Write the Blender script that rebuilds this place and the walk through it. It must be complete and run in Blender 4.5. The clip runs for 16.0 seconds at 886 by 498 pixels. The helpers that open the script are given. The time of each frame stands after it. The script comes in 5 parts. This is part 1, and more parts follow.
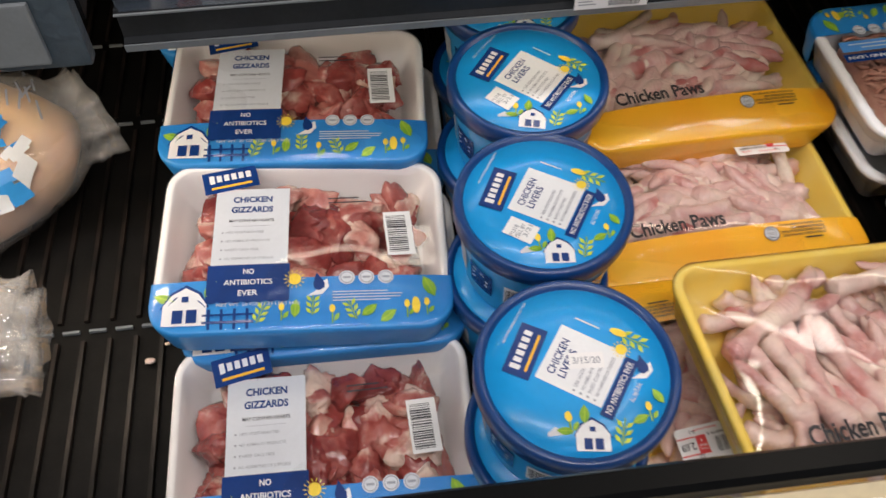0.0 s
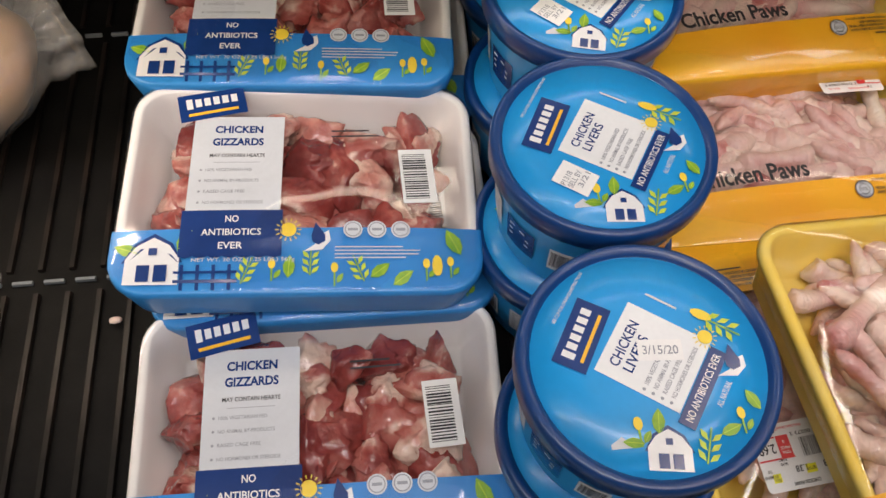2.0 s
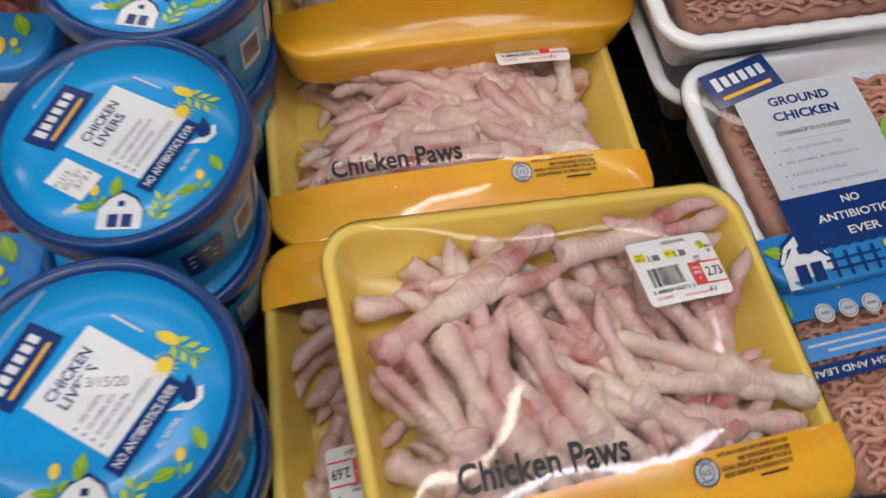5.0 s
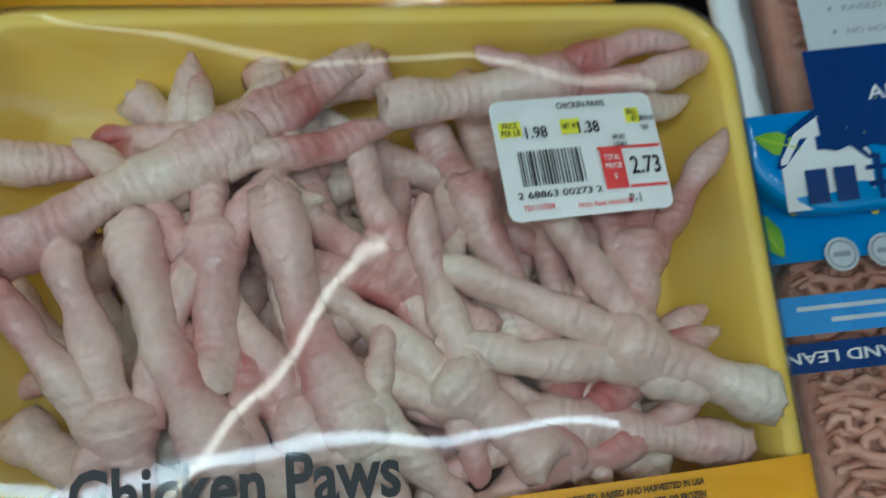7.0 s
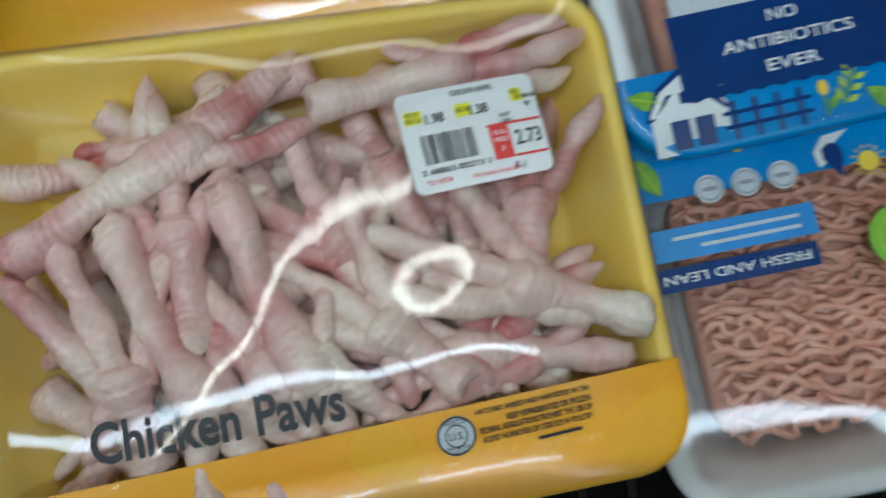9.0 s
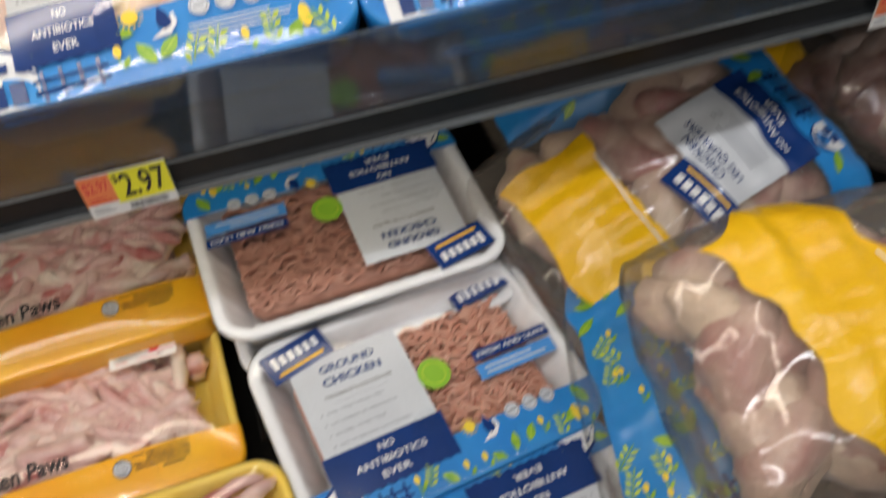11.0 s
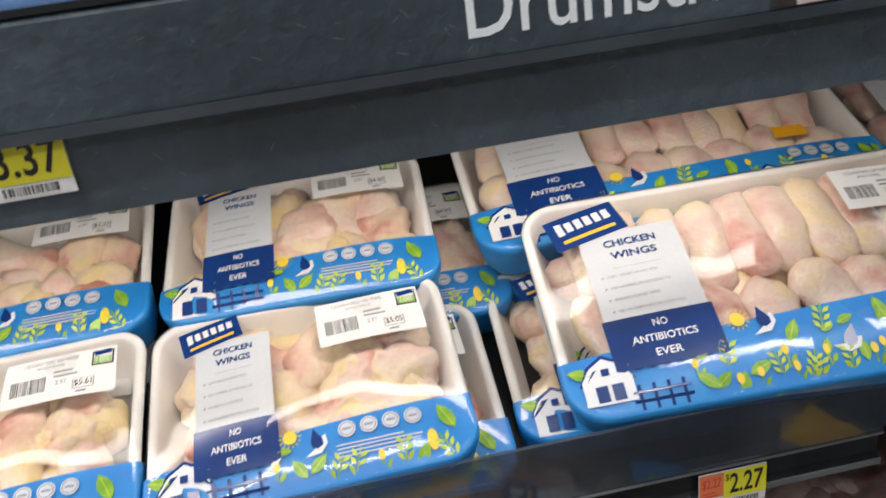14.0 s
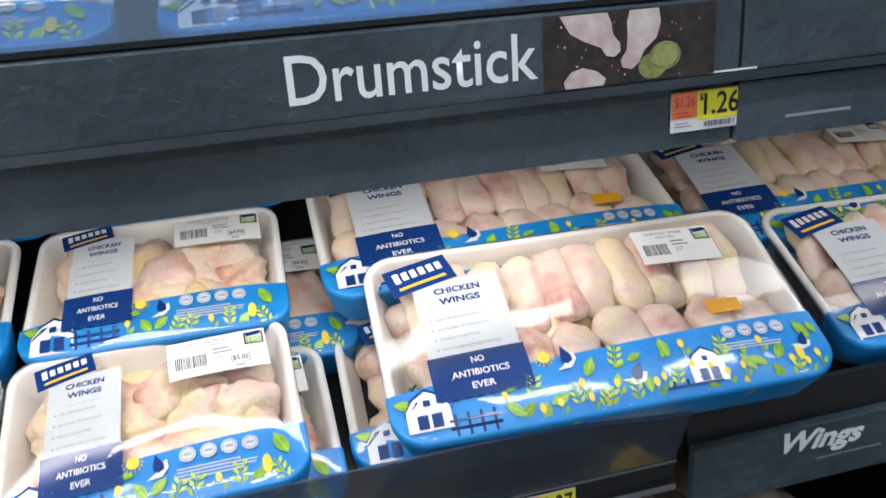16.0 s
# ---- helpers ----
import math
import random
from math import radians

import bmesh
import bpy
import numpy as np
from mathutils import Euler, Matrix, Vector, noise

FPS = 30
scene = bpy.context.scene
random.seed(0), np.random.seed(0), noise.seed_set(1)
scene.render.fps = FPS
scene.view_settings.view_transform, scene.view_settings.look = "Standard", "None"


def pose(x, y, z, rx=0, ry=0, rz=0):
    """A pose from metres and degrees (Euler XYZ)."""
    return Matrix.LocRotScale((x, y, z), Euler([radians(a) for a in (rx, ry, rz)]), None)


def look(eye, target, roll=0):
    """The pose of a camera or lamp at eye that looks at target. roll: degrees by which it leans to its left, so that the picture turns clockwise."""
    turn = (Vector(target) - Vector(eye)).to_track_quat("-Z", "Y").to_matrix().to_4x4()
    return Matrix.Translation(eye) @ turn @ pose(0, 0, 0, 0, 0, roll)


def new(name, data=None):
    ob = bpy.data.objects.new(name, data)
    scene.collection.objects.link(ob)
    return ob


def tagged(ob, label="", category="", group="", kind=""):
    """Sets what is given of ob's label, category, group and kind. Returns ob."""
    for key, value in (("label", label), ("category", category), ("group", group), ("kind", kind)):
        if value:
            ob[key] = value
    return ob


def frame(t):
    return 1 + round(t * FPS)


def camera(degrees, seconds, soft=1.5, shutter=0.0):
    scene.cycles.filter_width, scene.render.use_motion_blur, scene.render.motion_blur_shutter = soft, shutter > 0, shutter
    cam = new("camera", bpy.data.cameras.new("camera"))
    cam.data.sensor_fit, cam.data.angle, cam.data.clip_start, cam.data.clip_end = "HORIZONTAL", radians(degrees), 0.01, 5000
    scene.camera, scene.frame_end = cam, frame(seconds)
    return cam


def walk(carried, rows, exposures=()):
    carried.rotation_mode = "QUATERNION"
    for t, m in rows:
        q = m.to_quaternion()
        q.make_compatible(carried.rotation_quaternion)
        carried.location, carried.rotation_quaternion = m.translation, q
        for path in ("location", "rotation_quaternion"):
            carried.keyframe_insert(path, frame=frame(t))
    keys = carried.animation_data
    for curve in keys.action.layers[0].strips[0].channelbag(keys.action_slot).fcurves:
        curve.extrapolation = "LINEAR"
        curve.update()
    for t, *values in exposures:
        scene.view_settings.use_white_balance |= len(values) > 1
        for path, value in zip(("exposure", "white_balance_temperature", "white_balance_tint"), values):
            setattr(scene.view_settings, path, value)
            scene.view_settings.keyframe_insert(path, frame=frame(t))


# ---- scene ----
# the camera and its walk along the meat case
cam = camera(55.9, 16.0, soft=1.5, shutter=0.5)
PATH = [
    (0, (0.027, 0.023, 1.317), (0.168, 1.285, -0.228), -0.8),
    (0.5, (0.018, 0.052, 1.283), (0.137, 1.328, -0.253), -1.8),
    (1, (0.02, 0.077, 1.247), (0.155, 1.266, -0.355), -0.6),
    (1.5, (0.019, 0.091, 1.236), (0.154, 1.244, -0.392), 0.7),
    (2, (0.019, 0.099, 1.237), (0.148, 1.24, -0.4), 0.9),
    (2.5, (0.021, 0.09, 1.24), (0.164, 1.231, -0.396), 0.5),
    (3, (0.024, 0.076, 1.245), (0.19, 1.223, -0.385), 0.0),
    (3.5, (0.048, 0.071, 1.249), (0.232, 1.217, -0.38), -1.0),
    (4, (0.124, 0.077, 1.244), (0.33, 1.22, -0.384), -0.5),
    (4.5, (0.191, 0.086, 1.235), (0.384, 1.206, -0.411), 0.1),
    (5, (0.244, 0.12, 1.208), (0.388, 1.183, -0.481), 0.5),
    (5.2, (0.264, 0.135, 1.191), (0.379, 1.181, -0.51), 0.8),
    (7.3, (0.359, 0.219, 1.047), (0.231, 0.809, -0.859), -11.3),
    (7.5, (0.358, 0.221, 1.039), (0.18, 0.765, -0.877), -17.0),
    (8, (0.355, 0.221, 1.039), (0.169, 0.696, -0.895), -19.5),
    (8.2, (0.354, 0.222, 1.048), (0.184, 0.627, -0.904), -20.7),
    (10.3, (0.466, 0.129, 1.249), (0.603, 1.1, -0.494), -11.3),
    (10.5, (0.47, 0.109, 1.269), (0.653, 1.185, -0.407), -10.0),
    (10.8, (0.487, 0.089, 1.311), (0.724, 1.298, -0.265), -8.2),
    (11, (0.486, 0.08, 1.326), (0.81, 1.384, -0.156), -5.2),
    (11.5, (0.491, 0.051, 1.349), (0.917, 1.507, 0.046), -3.9),
    (12, (0.504, 0.075, 1.352), (0.798, 1.586, 0.074), -4.5),
    (12.5, (0.59, 0.073, 1.363), (0.764, 1.676, 0.18), -5.1),
    (13, (0.649, 0.069, 1.374), (0.82, 1.78, 0.352), -5.4),
    (13.5, (0.668, 0.06, 1.384), (0.838, 1.827, 0.464), -6.2),
    (14, (0.686, 0.053, 1.402), (0.886, 1.861, 0.57), -7.8),
    (14.5, (0.7, 0.055, 1.403), (0.956, 1.879, 0.625), -7.7),
    (15, (0.721, 0.043, 1.408), (1.039, 1.873, 0.667), -6.1),
    (15.5, (0.733, 0.017, 1.412), (1.122, 1.85, 0.713), -5.3),
    (16, (0.718, -0.018, 1.409), (1.161, 1.801, 0.707), -4.0),
]
walk(cam, [(t, look(eye, target, roll)) for t, eye, target, roll in PATH], exposures=[(0, 0.34, 6250, 10), (2.5, 0.24, 6450, 11), (5.2, 0.10, 5900, 8), (7.3, -0.34, 4850, -18), (8.2, -0.27, 4800, -18), (10.3, 0.18, 5900, 4), (11.0, 0.28, 6300, 5), (11.5, 0.16, 5750, 3), (12.0, 0.10, 5800, 4), (13.5, 0.20, 6150, 8), (14.5, 0.54, 5900, 6), (16, 0.66, 5600, 5)])


# ---- light: store ceiling fluorescents, the case's own canopy tube ----
world = bpy.data.worlds.new("store_air")
scene.world = world
world.use_nodes = True
world.node_tree.nodes["Background"].inputs["Color"].default_value = (0.9, 0.95, 1.0, 1)
world.node_tree.nodes["Background"].inputs["Strength"].default_value = 0.12


def area_lamp(name, x, y, z, size_x, size_y, watts, colour, target):
    data = bpy.data.lights.new(name, "AREA")
    data.shape, data.size, data.size_y, data.energy, data.color = "RECTANGLE", size_x, size_y, watts, colour
    ob = new(name, data)
    ob.matrix_world = look((x, y, z), target)
    return ob


LAMPS = [
    ("canopy_tube", 0.5, 0.33, 2.02, 2.6, 0.035, 6.0, (1.0, 0.84, 0.68), (0.4, 0.42, 0.9)),
    ("ceiling_tube", 0.4, -0.45, 3.6, 4.5, 0.14, 35.0, (1.0, 0.94, 0.95), (0.4, -0.45, 0)),
    ("ceiling_tube", 0.4, -2.6, 3.6, 4.5, 0.14, 35.0, (1.0, 0.93, 0.92), (0.4, -2.6, 0)),
    ("ceiling_tube", -3.2, -0.75, 3.6, 2.0, 0.14, 17.0, (1.0, 0.93, 0.92), (-3.2, -0.75, 0)),
    # added fill for the next unit's trays on the right, an assumed lamp
    ("shelf_light", 1.62, 0.505, 1.276, 1.08, 0.024, 0.44, (1.0, 0.86, 0.74), (1.62, 0.56, 1.0)),
    # slim tube under the front of the sign shelf
    ("shelf_light", 0.437, 0.505, 1.280, 1.08, 0.024, 0.88, (1.0, 0.86, 0.74), (0.437, 0.56, 1.0)),
    # added warm fill under the left shelf to brighten the bagged chickens
    ("shelf_light", -0.715, 0.462, 1.014, 1.08, 0.014, 1.8, (1.0, 0.82, 0.62), (-0.715, 0.46, 0.5)),
    # slim tube under the wings shelf, cut short to keep the leg bags dim
    ("shelf_light", 0.26, 0.505, 1.018, 0.72, 0.014, 0.22, (1.0, 0.84, 0.66), (0.26, 0.50, 0.5)),
]
for spec in LAMPS:
    area_lamp(*spec)

# ---- materials ----
MATS = {}


def mat(name, colour, rough=0.5, vary=0.0, scale=40.0, fine=400.0, bump=0.0, metal=0.0, spread=0.0, second=None, spec=0.5, coat=0.0, sss=0.0, deep=0.001):
    """A surface with coarse and fine variation; second: a colour that the coarse grain mixes in; spread: change from object to object."""
    m = bpy.data.materials.new(name)
    m.use_nodes = True
    nt = m.node_tree
    b = nt.nodes["Principled BSDF"]
    b.inputs["Roughness"].default_value = rough
    b.inputs["Metallic"].default_value = metal
    b.inputs["Specular IOR Level"].default_value = spec
    b.inputs["Coat Weight"].default_value = coat
    b.inputs["Coat Roughness"].default_value = 0.12
    if sss:
        b.inputs["Subsurface Weight"].default_value = sss
        b.inputs["Subsurface Radius"].default_value = (0.006, 0.002, 0.0015)
    col = (*colour, 1)
    b.inputs["Base Color"].default_value = col
    coord = nt.nodes.new("ShaderNodeTexCoord")
    last = None
    if vary or second:
        n1 = nt.nodes.new("ShaderNodeTexNoise")
        n1.inputs["Scale"].default_value = scale
        n1.inputs["Detail"].default_value = 4
        nt.links.new(coord.outputs["Object"], n1.inputs["Vector"])
        ramp = nt.nodes.new("ShaderNodeValToRGB")
        ramp.color_ramp.elements[0].position, ramp.color_ramp.elements[1].position = 0.38, 0.66
        other = second if second else tuple(min(1, c * (1 - vary)) for c in colour)
        ramp.color_ramp.elements[0].color = col
        ramp.color_ramp.elements[1].color = (*other, 1)
        nt.links.new(n1.outputs["Fac"], ramp.inputs["Fac"])
        last = ramp.outputs["Color"]
    n2 = nt.nodes.new("ShaderNodeTexNoise")
    n2.inputs["Scale"].default_value = fine
    n2.inputs["Detail"].default_value = 3
    nt.links.new(coord.outputs["Object"], n2.inputs["Vector"])
    if last is not None:
        mix = nt.nodes.new("ShaderNodeHueSaturation")
        rng = nt.nodes.new("ShaderNodeMapRange")
        rng.inputs["To Min"].default_value, rng.inputs["To Max"].default_value = 1 - 0.5 * max(vary, 0.1), 1 + 0.5 * max(vary, 0.1)
        nt.links.new(n2.outputs["Fac"], rng.inputs["Value"])
        nt.links.new(rng.outputs["Result"], mix.inputs["Value"])
        nt.links.new(last, mix.inputs["Color"])
        last = mix.outputs["Color"]
        if spread:
            info = nt.nodes.new("ShaderNodeObjectInfo")
            r2 = nt.nodes.new("ShaderNodeMapRange")
            r2.inputs["To Min"].default_value, r2.inputs["To Max"].default_value = 1 - spread, 1 + spread
            h2 = nt.nodes.new("ShaderNodeHueSaturation")
            nt.links.new(info.outputs["Random"], r2.inputs["Value"])
            nt.links.new(r2.outputs["Result"], h2.inputs["Value"])
            nt.links.new(last, h2.inputs["Color"])
            last = h2.outputs["Color"]
        nt.links.new(last, b.inputs["Base Color"])
    if bump:
        bn = nt.nodes.new("ShaderNodeBump")
        bn.inputs["Strength"].default_value = bump
        bn.inputs["Distance"].default_value = deep
        nt.links.new(n2.outputs["Fac"], bn.inputs["Height"])
        nt.links.new(bn.outputs["Normal"], b.inputs["Normal"])
    MATS[name] = m
    return m


def flesh(name, stops, rough, scale, fine, bump, deep, rings=0.0, coat=0.4, sss=0.05, spread=0.12, rind=0.5):
    """Raw meat or skin: patches that differ from piece to piece, fine grain, and, for feet, cross wrinkles."""
    m = bpy.data.materials.new(name)
    m.use_nodes = True
    nt = m.node_tree
    b = nt.nodes["Principled BSDF"]
    b.inputs["Roughness"].default_value = rough
    b.inputs["Coat Weight"].default_value = coat
    b.inputs["Coat Roughness"].default_value = 0.1
    b.inputs["Subsurface Weight"].default_value = sss
    b.inputs["Subsurface Radius"].default_value = (0.005, 0.002, 0.0015)
    coord = nt.nodes.new("ShaderNodeTexCoord")
    info = nt.nodes.new("ShaderNodeObjectInfo")
    shift = nt.nodes.new("ShaderNodeMath")
    shift.operation = "MULTIPLY"
    shift.inputs[1].default_value = 37.0
    nt.links.new(info.outputs["Random"], shift.inputs[0])

    def grain(size, detail):
        n = nt.nodes.new("ShaderNodeTexNoise")
        n.noise_dimensions = "4D"
        n.inputs["Scale"].default_value, n.inputs["Detail"].default_value = size, detail
        nt.links.new(coord.outputs["Object"], n.inputs["Vector"])
        nt.links.new(shift.outputs["Value"], n.inputs["W"])
        return n.outputs["Fac"]
    coarse, small = grain(scale, 3), grain(fine, 3)
    lean = nt.nodes.new("ShaderNodeMapRange")
    lean.inputs["To Min"].default_value, lean.inputs["To Max"].default_value = -spread, spread
    add = nt.nodes.new("ShaderNodeMath")
    add.operation = "ADD"
    nt.links.new(info.outputs["Random"], lean.inputs["Value"])
    nt.links.new(coarse, add.inputs[0])
    nt.links.new(lean.outputs["Result"], add.inputs[1])
    ramp = nt.nodes.new("ShaderNodeValToRGB")
    e = ramp.color_ramp.elements
    while len(e) < len(stops):
        e.new(0.5)
    for k, (at, colour) in enumerate(stops):
        e[k].position, e[k].color = at, (*colour, 1)
    nt.links.new(add.outputs["Value"], ramp.inputs["Fac"])
    hue = nt.nodes.new("ShaderNodeHueSaturation")
    rng = nt.nodes.new("ShaderNodeMapRange")
    rng.inputs["From Min"].default_value, rng.inputs["From Max"].default_value = 0.3, 0.7
    rng.inputs["To Min"].default_value, rng.inputs["To Max"].default_value = 0.90, 1.09
    nt.links.new(small, rng.inputs["Value"])
    nt.links.new(rng.outputs["Result"], hue.inputs["Value"])
    nt.links.new(ramp.outputs["Color"], hue.inputs["Color"])
    nt.links.new(hue.outputs["Color"], b.inputs["Base Color"])
    height = small
    if rings:
        wave = nt.nodes.new("ShaderNodeTexWave")
        wave.bands_direction = "X"
        wave.inputs["Scale"].default_value = rings
        wave.inputs["Distortion"].default_value = 5.0
        wave.inputs["Detail"].default_value = 2.0
        wave.inputs["Detail Scale"].default_value = 1.5
        nt.links.new(coord.outputs["Object"], wave.inputs["Vector"])
        both = nt.nodes.new("ShaderNodeMath")
        both.operation = "MULTIPLY_ADD"
        both.inputs[1].default_value = rind
        nt.links.new(wave.outputs["Fac"], both.inputs[0])
        nt.links.new(small, both.inputs[2])
        height = both.outputs["Value"]
    bn = nt.nodes.new("ShaderNodeBump")
    bn.inputs["Strength"].default_value, bn.inputs["Distance"].default_value = bump, deep
    nt.links.new(height, bn.inputs["Height"])
    nt.links.new(bn.outputs["Normal"], b.inputs["Normal"])
    MATS[name] = m
    return m


def film_mat(name, tint, gloss_rough, wrinkle, scale, base=0.05, top=0.55, haze=0.0, haze_colour=(0.9, 0.9, 0.9)):
    """Thin clear film: see-through, with gloss that grows at grazing angles, small wrinkles and a little milkiness."""
    m = bpy.data.materials.new(name)
    m.use_nodes = True
    nt = m.node_tree
    nt.nodes.remove(nt.nodes["Principled BSDF"])
    out = nt.nodes["Material Output"]
    clear = nt.nodes.new("ShaderNodeBsdfTransparent")
    clear.inputs["Color"].default_value = (*tint, 1)
    gloss = nt.nodes.new("ShaderNodeBsdfGlossy")
    gloss.inputs["Roughness"].default_value = gloss_rough
    weight = nt.nodes.new("ShaderNodeLayerWeight")
    weight.inputs["Blend"].default_value = 0.35
    rng = nt.nodes.new("ShaderNodeMapRange")
    rng.inputs["To Min"].default_value, rng.inputs["To Max"].default_value = base, top
    coord = nt.nodes.new("ShaderNodeTexCoord")
    wave = nt.nodes.new("ShaderNodeTexNoise")
    wave.inputs["Scale"].default_value, wave.inputs["Detail"].default_value = scale, 2.5
    bn = nt.nodes.new("ShaderNodeBump")
    bn.inputs["Strength"].default_value, bn.inputs["Distance"].default_value = wrinkle, 0.004
    mix = nt.nodes.new("ShaderNodeMixShader")
    nt.links.new(coord.outputs["Object"], wave.inputs["Vector"])
    nt.links.new(wave.outputs["Fac"], bn.inputs["Height"])
    nt.links.new(bn.outputs["Normal"], gloss.inputs["Normal"])
    nt.links.new(bn.outputs["Normal"], weight.inputs["Normal"])
    nt.links.new(weight.outputs["Fresnel"], rng.inputs["Value"])
    nt.links.new(rng.outputs["Result"], mix.inputs["Fac"])
    under = clear.outputs["BSDF"]
    if haze:
        milk = nt.nodes.new("ShaderNodeBsdfDiffuse")
        milk.inputs["Color"].default_value = (*haze_colour, 1)
        m2 = nt.nodes.new("ShaderNodeMixShader")
        m2.inputs["Fac"].default_value = haze
        nt.links.new(under, m2.inputs[1])
        nt.links.new(milk.outputs["BSDF"], m2.inputs[2])
        under = m2.outputs["Shader"]
    nt.links.new(under, mix.inputs[1])
    nt.links.new(gloss.outputs["BSDF"], mix.inputs[2])
    nt.links.new(mix.outputs["Shader"], out.inputs["Surface"])
    MATS[name] = m
    return m


mat("foam_white", (0.88, 0.87, 0.85), 0.55, 0.05, 60, 900, 0.12)
mat("tray_plastic", (0.90, 0.91, 0.92), 0.3, 0.04, 50, 500, 0.05)
mat("foam_yellow", (0.90, 0.65, 0.10), 0.5, 0.08, 50, 900, 0.12, second=(0.91, 0.70, 0.17))
mat("print_blue", (0.022, 0.225, 0.60), 0.38, 0.12, 30, 300, 0.05, second=(0.032, 0.27, 0.66), coat=0.12)
mat("print_navy", (0.012, 0.045, 0.20), 0.25, 0.15, 40, 300, 0.03, coat=0.5)
mat("print_white", (0.82, 0.83, 0.84), 0.3, 0.04, 40, 500, 0.03, coat=0.3)
mat("lid_label", (0.82, 0.84, 0.85), 0.4, 0.05, 25, 400, 0.03, coat=0.1)
mat("label_grey", (0.64, 0.67, 0.71), 0.4, 0.06, 25, 400, 0.03, coat=0.1)
mat("paper", (0.86, 0.86, 0.85), 0.55, 0.03, 60, 900, 0.04)
mat("ink_black", (0.02, 0.02, 0.025), 0.5, 0.1)
mat("ink_pale", (0.42, 0.45, 0.50), 0.5, 0.1)
mat("scuff", (0.16, 0.17, 0.18), 0.6, 0.1)
mat("ink_grey", (0.32, 0.34, 0.38), 0.5, 0.1)
mat("ink_red", (0.75, 0.06, 0.06), 0.5, 0.1)
mat("ink_gold", (0.90, 0.52, 0.03), 0.4, 0.1)
mat("print_leaf", (0.30, 0.50, 0.04), 0.3, 0.3, 150, 500, second=(0.16, 0.36, 0.03))
mat("print_light_leaf", (0.55, 0.70, 0.06), 0.3, 0.2, 150, 500)
mat("print_yellow", (0.90, 0.68, 0.06), 0.35, 0.1)
mat("film_orange", (0.90, 0.43, 0.012), 0.3, 0.1, 18, 300, 0.1, second=(0.92, 0.50, 0.02), coat=0.5)
mat("dot_green", (0.28, 0.55, 0.04), 0.35, 0.1)
mat("strip_sky", (0.09, 0.32, 0.75), 0.3, 0.1)
mat("tub_blue", (0.035, 0.34, 0.72), 0.3, 0.08, 25, 400, 0.03, coat=0.2)
mat("lid_blue", (0.015, 0.33, 0.76), 0.3, 0.06, 20, 300, 0.03, coat=0.25)
mat("rim_navy", (0.004, 0.046, 0.19), 0.32, 0.1, 20, 300, 0.03, coat=0.3)
flesh("gizzard_meat", ((0.32, (0.19, 0.028, 0.026)), (0.46, (0.32, 0.060, 0.050)), (0.57, (0.46, 0.15, 0.125)), (0.68, (0.74, 0.55, 0.45))), 0.22, 48, 330, 0.8, 0.002, coat=0.7, sss=0.03)
flesh("gizzard_pale", ((0.32, (0.32, 0.06, 0.05)), (0.50, (0.52, 0.20, 0.16)), (0.64, (0.78, 0.60, 0.48))), 0.22, 36, 300, 0.8, 0.002, coat=0.7, sss=0.03)
flesh("foot_skin", ((0.35, (0.80, 0.69, 0.58)), (0.45, (0.76, 0.58, 0.50)), (0.57, (0.68, 0.44, 0.40)), (0.71, (0.48, 0.14, 0.13))), 0.32, 30, 520, 0.55, 0.0011, 100.0, coat=0.30, sss=0.04, spread=0.06, rind=0.34)
flesh("wing_skin", ((0.36, (0.88, 0.71, 0.38)), (0.47, (0.88, 0.73, 0.54)), (0.57, (0.82, 0.56, 0.44)), (0.69, (0.62, 0.27, 0.20))), 0.34, 38, 420, 0.9, 0.0014, coat=0.35, sss=0.06, spread=0.07)
flesh("wing_pale", ((0.36, (0.87, 0.72, 0.46)), (0.47, (0.86, 0.73, 0.62)), (0.58, (0.82, 0.60, 0.52)), (0.73, (0.68, 0.34, 0.28))), 0.34, 44, 420, 0.9, 0.0014, coat=0.35, sss=0.06, spread=0.07)
flesh("leg_meat", ((0.32, (0.66, 0.51, 0.38)), (0.50, (0.54, 0.37, 0.30)), (0.62, (0.42, 0.21, 0.18)), (0.72, (0.36, 0.12, 0.11))), 0.34, 20, 260, 0.9, 0.002, coat=0.4, sss=0.02, spread=0.12)
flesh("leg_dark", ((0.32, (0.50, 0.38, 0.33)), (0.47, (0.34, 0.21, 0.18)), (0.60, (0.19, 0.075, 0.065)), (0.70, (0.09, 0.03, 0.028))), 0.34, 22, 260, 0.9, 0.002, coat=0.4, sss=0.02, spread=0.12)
flesh("bird_skin", ((0.30, (0.86, 0.50, 0.17)), (0.48, (0.86, 0.56, 0.27)), (0.66, (0.82, 0.54, 0.38))), 0.34, 14, 320, 0.6, 0.0012, coat=0.3, sss=0.10, spread=0.0)
mat("photo_leg", (0.60, 0.45, 0.44), 0.5, 0.2, 90, 400, second=(0.72, 0.66, 0.64))
mat("ground_meat", (0.62, 0.30, 0.21), 0.42, 0.3, 120, 700, 0.8, second=(0.72, 0.42, 0.31), coat=0.25, sss=0.1)
# the same ground meat with the shelf's shade put into its colour
mat("ground_shaded", (0.44, 0.21, 0.15), 0.45, 0.3, 120, 700, 0.8, second=(0.55, 0.30, 0.22), coat=0.2)
mat("bag_yellow", (0.88, 0.52, 0.008), 0.34, 0.12, 14, 90, 0.5, second=(0.80, 0.45, 0.006), coat=0.2, deep=0.003)
mat("channel_cream", (0.80, 0.68, 0.44), 0.3, 0.25, 12, 200, 0.05, second=(0.84, 0.76, 0.58))
